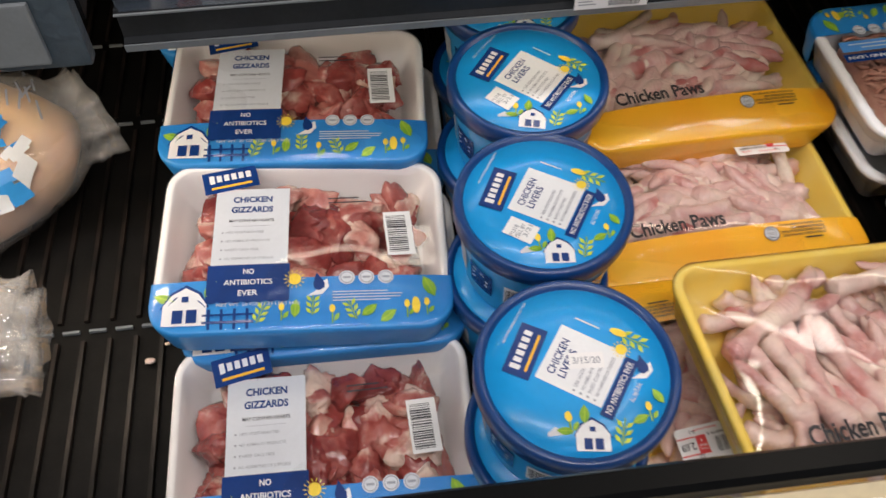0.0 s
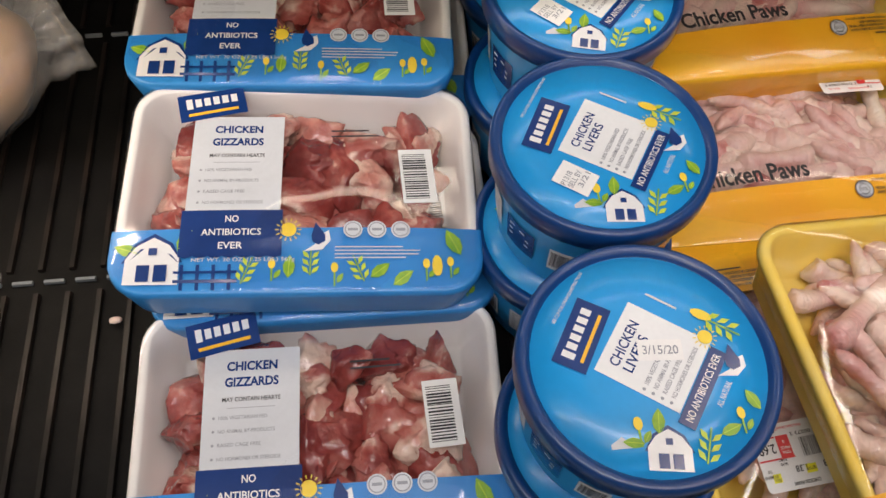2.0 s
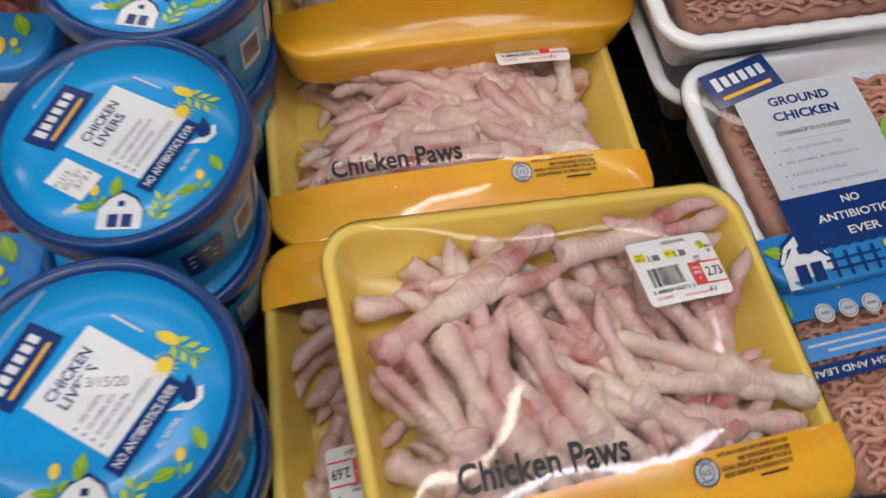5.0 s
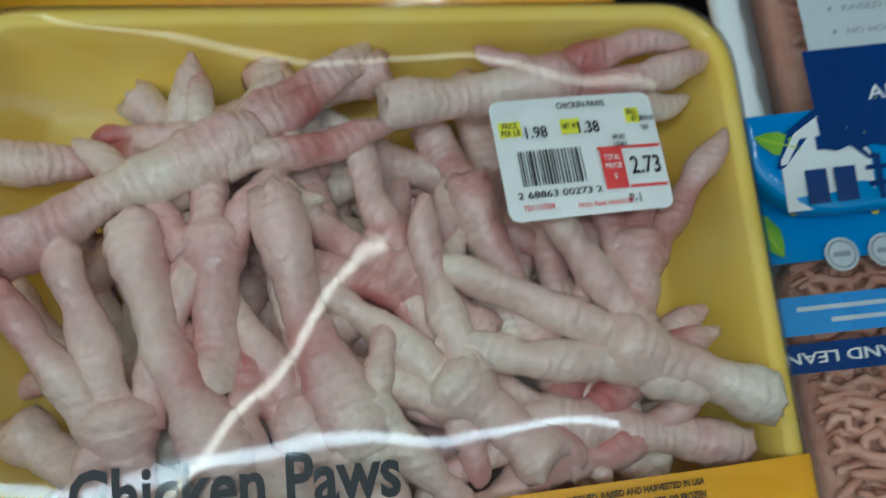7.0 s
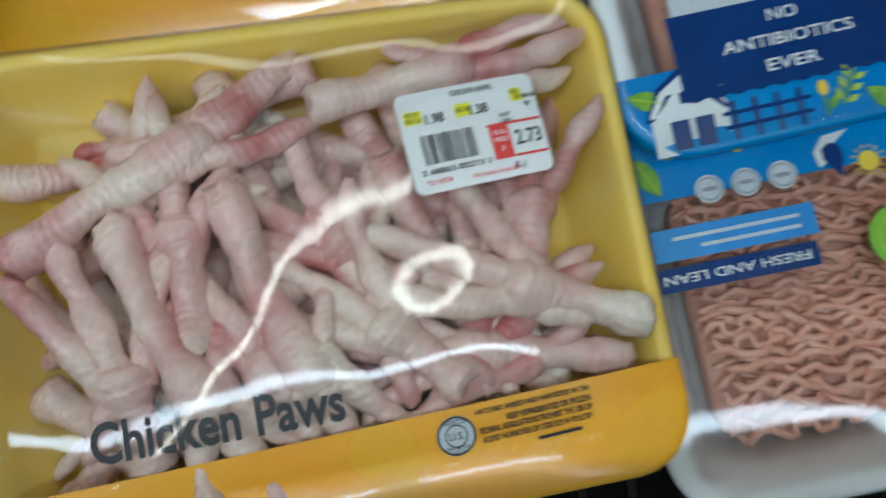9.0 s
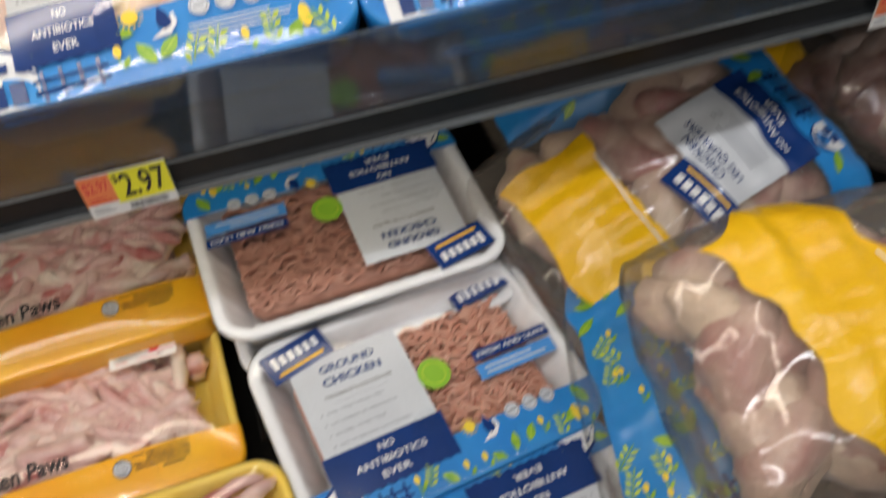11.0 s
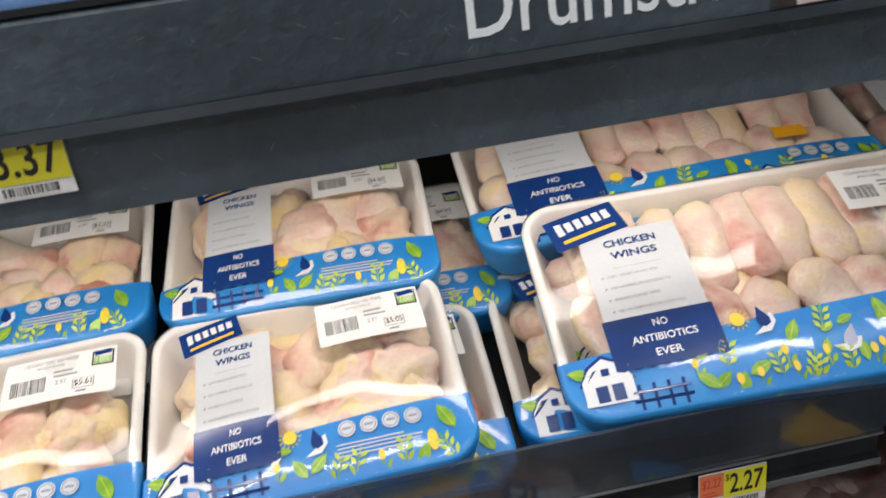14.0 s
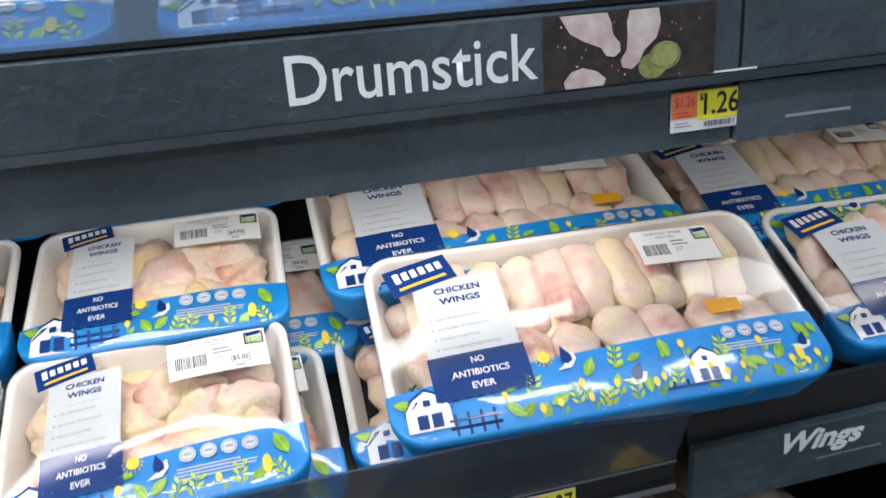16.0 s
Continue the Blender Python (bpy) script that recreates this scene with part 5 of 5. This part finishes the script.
def liver_tub(at, note):
    ob = thing("liver_tub", "round blue plastic tub of chicken livers with navy-rimmed lid", "tub", at, "liver tubs")

    def body():
        bm = bmesh.new()
        lathe(bm, [(0.044, 0), (0.0485, 0.0015), (0.0495, 0.004), (0.0545, 0.062), (0.0545, 0.066)])
        return finish(bm, "tub_body", ["tub_blue"])
    part("tub_body", cached("tub_body", body), ob)

    def lid():
        bm = bmesh.new()
        lathe(bm, [(0.0575, 0.0595), (0.0587, 0.0605), (0.0588, 0.070), (0.0580, 0.0732), (0.0562, 0.074), (0.0538, 0.0732), (0.0528, 0.0715), (0.0520, 0.0708)])
        return finish(bm, "lid_rim", ["rim_navy"])
    rim = part("lid", cached("lid_rim", lid), ob, "navy snap-on lid")

    def face():
        bm = bmesh.new()
        lathe(bm, [(0.0523, 0.0700), (0.0522, 0.0712), (0.030, 0.0713), (0.002, 0.0713)])
        return finish(bm, "lid_face", ["lid_blue"])
    part("lid_face", cached("lid_face", face), rim, "bright blue lid face")

    R = 55
    c, s = math.cos(radians(R)), math.sin(radians(R))

    def q(a, b):
        return a * c - b * s, a * s + b * c

    def draw(pr):
        pr.rect(*q(0.003, -0.001), 0.038, 0.040, "lid_label", 1, R)
        pr.text("CHICKEN", *q(0.002, 0.0125), 0.024, 0.0048, "print_navy", 2, R, 0.015)
        pr.text("LIVERS", *q(0.000, 0.0060), 0.019, 0.0048, "print_navy", 2, R, 0.015)
        for i, (words, k) in enumerate((("100% VEGETARIAN FED", 0.022), ("NO ANIMAL BY-PRODUCTS", 0.024), ("RAISED CAGE FREE", 0.019), ("NO HORMONES OR STEROIDS", 0.027))):
            pr.text(words, *q(-0.011 + k / 2, -0.0035 - 0.0042 * i), k, 0.0021, "ink_grey", 2, R, 0.015)
            pr.disc(*q(-0.0135, -0.0035 - 0.0042 * i), 0.0008, 0.0008, "ink_grey", 2, n=8)
        pr.rect(*q(0.000, -0.0255), 0.040, 0.0078, "print_navy", 2, R)
        pr.text("NO ANTIBIOTICS EVER", *q(0.000, -0.0255), 0.035, 0.0036, "print_white", 3, R)

    def badge(pr):
        pr.badge(-0.0273, 0.0142, 0.034, 0.0160, 60, 2)

    def farm(pr):
        pr.barn(0.000, -0.0400, 0.0185, -8)
        pr.leaf(-0.002, -0.028, 0.011, 80)
        pr.sun(0.0275, 0.0085, 0.0034)
        pr.corn(0.0285, 0.0195, 0.005, 0.0105, 60)
        pr.sprig(0.0365, 0.013, 0.017, -35)
        pr.drop(0.036, -0.004, 0.0135, 0)
        pr.leaf(0.041, -0.022, 0.010, 115)
        pr.sprig(0.017, -0.040, 0.016, 70)
        pr.leaf(0.028, -0.034, 0.010, 20)
        pr.bud(0.034, -0.029, 0.009)
        pr.bud(-0.011, -0.030, 0.010)
        pr.leaf(-0.014, -0.036, 0.009, 170)
        pr.shape([(-0.024, -0.036), (-0.019, -0.033), (-0.015, -0.036), (-0.012, -0.038), (-0.024, -0.038)], "label_grey", 1)
        pr.text("SEE CUP FOR OPENING INSTRUCTIONS", *q(0.010, 0.044), 0.030, 0.0016, "label_grey", 1, R)
        pr.lines(0.014, 0.0265, 0.020, 0.0012, 1, "label_grey", 1, -35, 0.9)
        pr.text("ALL NATURAL", *q(0.002, -0.0345), 0.013, 0.0026, "print_white", 1, R)
    part("name_label", cached("lid_label", lambda: _lid_print(draw)), rim)
    part("brand_badge", cached("lid_badge", lambda: _lid_print(badge)), rim)
    part("farm_artwork", cached("lid_farm", lambda: _lid_print(farm)), rim)

    def side(pr):
        for k in range(12):
            a = k * 30 * 0.0545 * math.pi / 180
            if k % 3 == 0:
                pr.rect(a, 0.030, 0.020, 0.026, "label_grey", 1, cell=0.004)
                pr.lines(a, 0.040, 0.016, 0.0032, 7, "ink_grey", 2, thick=0.4)
            elif k % 3 == 1:
                pr.rect(a, 0.030, 0.022, 0.024, "print_navy", 1, cell=0.004)
                pr.lines(a, 0.037, 0.016, 0.005, 3, "label_grey", 2, thick=0.3)
            else:
                pr.barcode(a, 0.030, 0.016, 0.022, 0, 1, seed=k)
    part("side_print", cached("tub_side", lambda: _tub_side(side)), ob)
    if note:
        def sticker(pr):
            if note == "date":
                pr.rect(0.006, 0.004, 0.020, 0.010, "paper", 4, -4)
                pr.text("3/15/20", 0.006, 0.004, 0.016, 0.0042, "ink_grey", 5, -4)
            else:
                pr.rect(-0.020, -0.021, 0.020, 0.0145, "paper", 4, -38)
                for words, x, y, k in (("P1318", -0.0245, -0.0205, 0.009), ("SELL BY", -0.0205, -0.0215, 0.0115), ("3/21", -0.016, -0.0225, 0.010)):
                    pr.text(words, x, y, k, 0.0030, "ink_grey", 5, 52)
        part("sticker", cached(("tubnote", note), lambda: _lid_print(sticker)), rim, "small white date sticker")
    return ob


def _lid_print(draw):
    pr = Print(lambda u, v, off: (u, v, 0.0715 + off), [], 0.00025)
    draw(pr)
    return pr.mesh("lid_artwork")


def _tub_side(draw):
    def surf(u, v, off):
        r = 0.0495 + (v - 0.004) * 0.0862 + off + 0.0004
        return (r * math.cos(u / 0.0545), r * math.sin(u / 0.0545), v)
    pr = Print(surf, [], 0.00025)
    draw(pr)
    return pr.mesh("side_print")

# ---- the lower deck ----
# gizzard trays, two deep towards the back
gizzard_tray(resting(-0.026, 0.291, 0.8015, GIZ[2], -1.5, 0.15, -0.02), 1)
gizzard_tray(resting(-0.029, 0.420, 0.856, GIZ[2], -2.6, 0.10, -0.06), 4)
gizzard_tray(resting(-0.020, 0.425, 0.817, GIZ[2], -1.0, 0.07, 0.0), 7, False)
gizzard_tray(resting(-0.030, 0.560, 0.877, GIZ[2], -4.2, 0.11, -0.02), 9)
gizzard_tray(resting(-0.016, 0.566, 0.831, GIZ[2], -2.0, 0.07, 0.0), 7, False)
gizzard_tray(resting(-0.050, 0.716, 0.868, GIZ[2], 0.0, 0.10, 0.0), 13)

# tubs in leaning stacks of two
for x, y, z, yaw, lx, ly, note in ((0.1285, 0.259, 0.9125, 0, -0.004, 0.003, "date"), (0.133, 0.380, 0.921, 3, -0.006, 0.004, "sell"), (0.143, 0.491, 0.931, -6, -0.008, 0.006, "sell"), (0.150, 0.605, 0.925, 8, -0.006, 0.004, "")):
    liver_tub(resting(x, y, z, TUB_H, yaw, 0.085, -0.01), note)
    liver_tub(resting(x + lx, y + ly - 0.002, z - TUB_H - 0.0008, TUB_H, yaw + 140, 0.075, 0.0), "")

# chicken paws; how the feet lie on top in the foremost tray: kind, place, turn and size
FEET_LAID = (
    ("long", -0.0436, -0.0311, 0.0365, -69, 1.10), ("long", -0.0100, -0.0262, 0.0365, -73, 1.08), ("fan", 0.0235, -0.0285, 0.0360, 133, 1.15),
    ("grip", 0.0715, -0.0210, 0.0365, 156, 1.18), ("fan", 0.0400, -0.0480, 0.0320, 38, 1.15), ("long", 0.0480, -0.0385, 0.0320, 168, 0.95),
    ("long", -0.0440, 0.0420, 0.0340, 26, 1.08), ("fan", -0.0660, -0.0330, 0.0345, 101, 1.12), ("wide", -0.0455, 0.0120, 0.0320, 89, 1.05),
    ("closed", 0.0500, 0.0610, 0.0330, 5, 1.05), ("fan", 0.0110, 0.0030, 0.0290, 138, 1.05), ("fan", 0.0205, -0.0180, 0.0290, 92, 0.95),
    ("long", 0.0480, -0.0157, 0.0280, -68, 1.0), ("fan", 0.0730, 0.0050, 0.0335, 76, 1.05), ("closed", -0.0215, -0.0370, 0.0320, 112, 1.05),
)
paws_tray(resting(0.3343, 0.2768, 0.8490, PAW[2], 6.0, 0.10, -0.17), 5, "2.73", (0.0572, 0.0342, 4), -0.0550, -0.0450, -0.030, 0.0, FEET_LAID)
paws_tray(resting(0.292, 0.298, 0.802, PAW[2], 181.0, 0.07, -0.02), 6, "2.69", (0.062, 0.050, 4))
paws_tray(resting(0.2945, 0.4735, 0.812, PAW[2], 2.0, 0.07, -0.03), 9, "2.59", (0.058, 0.037, 3))
paws_tray(resting(0.302, 0.5845, 0.852, PAW[2], 4.5, 0.09, -0.06), 12, "")

# ground chicken
ground_tray(resting(0.544, 0.400, 0.8300, GRD[2], 8.5, 0.15, -0.10), 1)
ground_tray(resting(0.552, 0.268, 0.8050, GRD[2], 187.0, 0.09, -0.05), 2)
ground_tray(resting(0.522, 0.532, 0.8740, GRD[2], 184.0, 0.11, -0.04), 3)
ground_tray(resting(0.530, 0.525, 0.8290, GRD[2], 183.0, 0.07, -0.03), 4, False)

# ---- the wings shelf ----
wings_tray(resting(0.640, 0.487, 1.130, WNG[2], 0.3, 0.39, 0.04), 1, "5.05")
wings_tray(resting(0.449, 0.490, 1.127, WNG[2], 0.5, 0.39, 0.03), 4, "5.61")
wings_tray(resting(0.258, 0.490, 1.120, WNG[2], -1.0, 0.39, 0.0), 7, "5.12")
wings_tray(resting(0.647, 0.614, 1.180, WNG[2], -2.5, 0.38, 0.03), 10, "4.90")
wings_tray(resting(0.448, 0.622, 1.178, WNG[2], 0.5, 0.38, 0.02), 13, "5.22")
wings_tray(resting(0.668, 0.757, 1.248, WNG[2], -1.0, 0.38, 0.0), 16, "")
wings_tray(resting(0.470, 0.760, 1.246, WNG[2], 0.0, 0.38, 0.0), 19, "")
wings_tray(resting(0.663, 0.500, 1.100, WNG[2], 0.0, 0.38, 0.0), 22, "4.88")
wings_tray(resting(0.860, 0.517, 1.104, WNG[2], -2.0, 0.39, 0.0), 25, "")
wings_tray(resting(0.695, 0.624, 1.142, WNG[2], 0.0, 0.37, 0.0), 28, "4.95")
wings_tray(resting(0.455, 0.522, 1.104, WNG[2], 0.0, 0.37, 0.0), 31, "", False)
big_tray(resting(0.946, 0.485, 1.149, BIG[2], -3.0, 0.52, 0.04), 2)
big_tray(resting(0.958, 0.540, 1.124, BIG[2], -2.0, 0.40, 0.02), 5, False)
big_tray(resting(0.924, 0.628, 1.190, BIG[2], -1.0, 0.40, 0.0), 8)
big_tray(resting(0.940, 0.640, 1.146, BIG[2], 0.0, 0.38, 0.0), 11, False)
big_tray(resting(1.312, 0.528, 1.122, BIG[2], -2.0, 0.48, 0.0), 14)
big_tray(resting(1.250, 0.655, 1.170, BIG[2], -3.0, 0.42, 0.0), 17)

# ---- the shelf above: trays behind the guard ----
for x in (0.575, 0.785, 0.980):
    wings_tray(resting(x, 0.480, 1.397, WNG[2], 0.0, 0.36, 0.0), 40 + int(x * 10), "4.40", True)

# ---- bags ----


def pillow(a, b, c, seed, fold=0.0075):
    """Height of a bag's upper side over its middle plane, with soft folds."""
    off = Vector((seed * 2.3, seed * 1.1, seed * 0.7))

    def top(u, v):
        k = max(0.0, 1 - abs(u / a) ** 2.6) ** 0.55 * max(0.0, 1 - abs(v / b) ** 2.6) ** 0.55
        p = Vector((u, v, 0))
        w = noise.noise(p * 16 + off) + 0.6 * noise.noise(Vector((u * 60, v * 14, seed)) + off) + 0.35 * (1 - abs(noise.noise(Vector((u * 30, v * 55, seed)) + off)))
        return c * k + fold * w * min(1, 3 * k)
    return top


def bag_shape(a, b, c, seed, grow=0.0, n=44):
    """A sealed bag: an upper and a flatter lower side meeting in a crimped seam."""
    top = pillow(a, b, c, seed)
    bm = bmesh.new()
    grid = {}
    for side in (1, -1):
        for i in range(n + 1):
            for j in range(n + 1):
                u, v = a * (2 * i / n - 1), b * (2 * j / n - 1)
                edge = i in (0, n) or j in (0, n)
                if edge and side == -1:
                    grid[side, i, j] = grid[1, i, j]
                    continue
                z = top(u, v) + grow if side == 1 else -min(0.45 * c, 0.5 * max(0, top(u, v)))
                if edge:
                    z = 0.003 * math.sin(u * 160 + v * 140)
                r = 1 - 0.10 * (abs(u / a) * abs(v / b)) ** 3
                grid[side, i, j] = bm.verts.new((u * r, v * r, z))
        for i in range(n):
            for j in range(n):
                q = [grid[side, i, j], grid[side, i + 1, j], grid[side, i + 1, j + 1], grid[side, i, j + 1]]
                bm.faces.new(q if side == 1 else q[::-1])
    return bm, top


def leg_mesh(i, meat):
    def make():
        rnd = random.Random(i + 70)
        bm = bmesh.new()
        k = rnd.uniform(0.85, 1.1)
        tube(bm, [(-0.045 * k, 0, 0), (-0.042 * k, 0, 0), (-0.02, 0.003, 0.002), (0.005, 0.006, 0.004), (0.03, 0.002, 0.003), (0.046, -0.004, 0), (0.050, -0.004, 0)], [0.004, 0.009, 0.016, 0.023, 0.022, 0.013, 0.005], 16)
        bmesh.ops.subdivide_edges(bm, edges=bm.edges[:], cuts=1, use_grid_fill=True, smooth=0.6)
        off = Vector((i * 1.9, i * 4.1, i))
        for v in bm.verts:
            v.co += v.co.normalized() * 0.008 * (noise.noise(v.co * 38 + off) + 0.40 * noise.noise(v.co * 90 + off) + 0.12 * noise.noise(v.co * 260 + off))
        return finish(bm, "leg_quarter", [meat])
    return cached(("leg", i, meat), make)


def leg_bag(at, a, b, c, seed, fields, label, count=40, meat="leg_meat"):
    """A clear printed bag of chicken leg quarters."""
    ob = thing("leg_quarter_bag", label, "food bag", at, "leg quarter bags")
    bm, top = bag_shape(a, b, c, seed)
    f = part("bag_film", finish(bm, "bag_film", ["bag_film"]), ob, "clear crinkled bag film")
    f.visible_shadow = False
    scatter(ob, "leg_quarter", [leg_mesh(i, meat) for i in range(6)], count, 2 * a - 0.07, 2 * b - 0.07, c * 0.0, c * 0.62, seed, 26, scale=(0.80, 1.15), keep=(a * 0.93, b * 0.93, lambda u, v: top(u, v) + 0.002))
    for name, draw in fields:
        pr = Print(lambda u, v, off: (u, v, top(u, v) + 0.0012 + off), [], 0.0004)
        draw(pr, a, b)
        part(name, pr.mesh(name), ob, {"yellow_field": "yellow printed field", "blue_field": "blue field with leaves"}.get(name, ""))
    return ob


def front_yellow(pr, a, b):
    pr.rect(-0.018, 0.088, 2 * a * 0.76, 0.070, "bag_yellow", 1, 0, 0.003, crumple=0.010)
    pr.lines(0.01, 0.056, a * 1.2, 0.004, 1, "print_white", 3)


def front_panel_label(pr, a, b):
    pr.rect(-0.004, -0.030, 0.086, 0.062, "label_grey", 2, 0, 0.003)
    pr.text("CHICKEN", -0.004, -0.010, 0.042, 0.0075, "print_navy", 4)
    pr.text("LEG QUARTERS", -0.004, -0.021, 0.060, 0.0075, "print_navy", 4)
    pr.lines(-0.004, -0.034, 0.055, 0.005, 4, "ink_grey", 4, thick=0.22)


def front_navy(pr, a, b):
    pr.rect(-0.004, -0.074, 0.090, 0.032, "print_navy", 3, 0, 0.003)
    pr.text("NO ANTIBIOTICS", -0.004, -0.068, 0.060, 0.006, "print_white", 5)
    pr.text("EVER", -0.004, -0.079, 0.022, 0.006, "print_white", 5)


def front_blue(pr, a, b):
    pr.rect(0, -0.105, 2 * a * 0.86, 0.046, "print_blue", 2, 0, 0.003)
    pr.barn(-0.040, -0.105, 0.026, 0, 4)
    pr.fence(-0.020, -0.118, 0.05, 0.022, 0, 4)
    for x, y, r in ((0.05, -0.100, 50), (0.03, -0.095, 100), (-0.06, -0.100, 140), (0.06, -0.115, 20)):
        pr.leaf(x, y, 0.018, r, 4)


def belt_yellow(pr, a, b):
    pr.rect(-0.014, 0.0, 0.078, 2 * b * 0.92, "bag_yellow", 1, 16, 0.003, crumple=0.022)
    pr.lines(0.019, 0.0, 2 * b * 0.7, 0.004, 1, "print_white", 3, 106)


def belt_mark(pr, a, b):
    pr.rect(0.062, 0.030, 0.030, 0.022, "print_navy", 2, -35, 0.003)
    pr.lines(0.062, 0.036, 0.024, 0.005, 3, "label_grey", 3, -35, 0.3)


def end_blue(pr, a, b):
    pr.rect(-a * 0.52, 0, a * 0.80, 2 * b * 0.93, "print_blue", 1, 0, 0.003, crumple=0.012)
    rnd = random.Random(8)
    for i in range(90):
        x, y = -a * 0.52 + rnd.uniform(-0.36, 0.34) * a, rnd.uniform(-0.84, 0.84) * b
        if i % 3 == 0:
            pr.sprig(x, y, 0.017, rnd.uniform(0, 180), 3)
        elif i % 3 == 1:
            pr.leaf(x, y, 0.014, rnd.uniform(0, 180), 3)
        else:
            pr.bud(x, y, 0.009, 3)
    pr.fence(-a * 0.75, -b * 0.75, 0.05, 0.02, 20, 3)
    pr.drop(-a * 0.45, b * 0.35, 0.02, 20, 3)


def behind_blue(pr, a, b):
    pr.rect(-a * 0.62, -0.004, 0.105, 2 * b * 0.88, "print_blue", 1, 3, 0.003, crumple=0.012)
    pr.barn(-a * 0.50, -b * 0.55, 0.024, 0, 3)
    rnd = random.Random(5)
    for i in range(16):
        pr.leaf(-a * 0.62 + rnd.uniform(-0.045, 0.045), rnd.uniform(-0.8, 0.8) * b, 0.015, rnd.uniform(0, 180), 3)


leg_bag(resting(0.775, 0.490, 0.8540, 0.0, 104.0, 0.42, 0.04), 0.105, 0.145, 0.056, 2,
        (("yellow_field", front_yellow), ("name_label", front_panel_label), ("brand_badge", lambda pr, a, b: pr.badge(-0.026, 0.010, 0.056, 0.026, 8, 4)), ("navy_field", front_navy), ("blue_field", front_blue)),
        "clear bag of chicken leg quarters with yellow and blue print")
leg_bag(resting(0.768, 0.284, 0.9130, 0.0, -3.0, 0.26, 0.02), 0.115, 0.095, 0.062, 5, (("yellow_field", belt_yellow), ("handling_mark", belt_mark)), "plump clear bag of leg quarters with a yellow belt", 40)
leg_bag(resting(0.758, 0.310, 0.8180, 0.0, -10.0, 0.12, 0.03), 0.125, 0.120, 0.056, 7, (("blue_field", end_blue),), "clear bag of leg quarters with a blue printed end")
leg_bag(resting(0.822, 0.640, 0.8580, 0.0, -4.0, 0.14, 0.04), 0.155, 0.085, 0.060, 9,
        (("yellow_field", lambda pr, a, b: pr.rect(a * 0.62, 0, 0.062, 2 * b * 0.85, "bag_yellow", 1, 4, 0.006)), ("blue_field", behind_blue)), "clear bag of leg quarters with yellow and blue ends")
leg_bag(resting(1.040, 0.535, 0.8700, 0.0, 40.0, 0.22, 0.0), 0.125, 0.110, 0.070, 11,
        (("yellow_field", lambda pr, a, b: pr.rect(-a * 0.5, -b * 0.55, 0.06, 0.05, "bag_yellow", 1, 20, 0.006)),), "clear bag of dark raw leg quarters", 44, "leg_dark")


def whole_chicken(at, seed, printed):
    """A whole bird in a clear bag gathered at one end."""
    ob = thing("bagged_whole_chicken", "whole raw chicken in a clear crinkled plastic bag", "food bag", at, "bagged whole chickens")
    bm = lump(seed, 0.092, 0.074, 0.057, 0.12, 1.2, 4)
    part("bird", finish(bm, "bird", ["bird_skin"]), ob, "pale yellow bird")
    bm = bmesh.new()
    rings = []
    for k, (x, r) in enumerate(((-0.098, 0.02), (-0.09, 0.05), (-0.06, 0.068), (-0.02, 0.077), (0.02, 0.076), (0.06, 0.066), (0.085, 0.050), (0.097, 0.044), (0.108, 0.042), (0.118, 0.046))):
        ring = []
        for i in range(48):
            a = 2 * math.pi * i / 48
            w = 1 + 0.05 * noise.noise(Vector((math.cos(a) * 3, math.sin(a) * 3, x * 40 + seed))) + (0.16 * max(0, x - 0.07) / 0.06) * math.sin(9 * a + seed)
            ring.append((x, r * 1.03 * w * math.cos(a), r * 0.80 * w * math.sin(a) - (0.012 if x > 0.09 else 0)))
        rings.append(ring)
    loft(bm, rings, 0, True, True)
    f = part("bag_film", finish(bm, "bag_film", ["poultry_film"]), ob, "clear crinkled bag film")
    f.visible_shadow = False
    if printed:
        pr = Print(lambda u, v, off: (u, v, 0.0585 * math.sqrt(max(0.04, 1 - (u / 0.108) ** 2 - (v / 0.084) ** 2)) + 0.004 + off), [], 0.0004)
        rnd = random.Random(3)
        for i in range(40):
            x, y = rnd.uniform(-0.05, 0.040), rnd.uniform(-0.080, -0.030)
            pr.rect(x, y, rnd.uniform(0.008, 0.024), rnd.uniform(0.004, 0.010), ("strip_sky", "print_blue", "label_grey")[i % 3], 1 + i % 3, rnd.uniform(-20, 60), 0.003)
        for i in range(9):
            x, y = rnd.uniform(0.05, 0.085), rnd.uniform(-0.03, 0.035)
            pr.rect(x, y, 0.020, 0.0016, "ink_grey", 1, 60 + rnd.uniform(-25, 25), 0.004)
        part("bag_print", pr.mesh("bag_print"), ob, "blue bag print")
    return ob


whole_chicken(resting(-0.312, 0.560, 0.8260, 0.0, 36.0, 0.07, 0.0), 2, True)
whole_chicken(resting(-0.356, 0.395, 0.8120, 0.0, 4.0, 0.07, 0.0), 5, False)


def deck_crumb(x, y, size, seed):
    """A pale scrap of fat that fell on the deck."""
    ob = thing("meat_scrap", "tiny pale scrap of fat on the black deck", "food scrap", pose(x, y, DECK_Z0 + DECK_S * (y - 0.25) + size * 0.25), "scraps on the deck")
    part("scrap", finish(lump(seed, size, size * 0.7, size * 0.35, 0.4, 1.6, 2), "scrap", ["wing_pale"]), ob)


for x, y, size, seed in ((-0.160, 0.390, 0.0042, 61), (-0.148, 0.404, 0.0022, 63)):
    deck_crumb(x, y, size, seed)
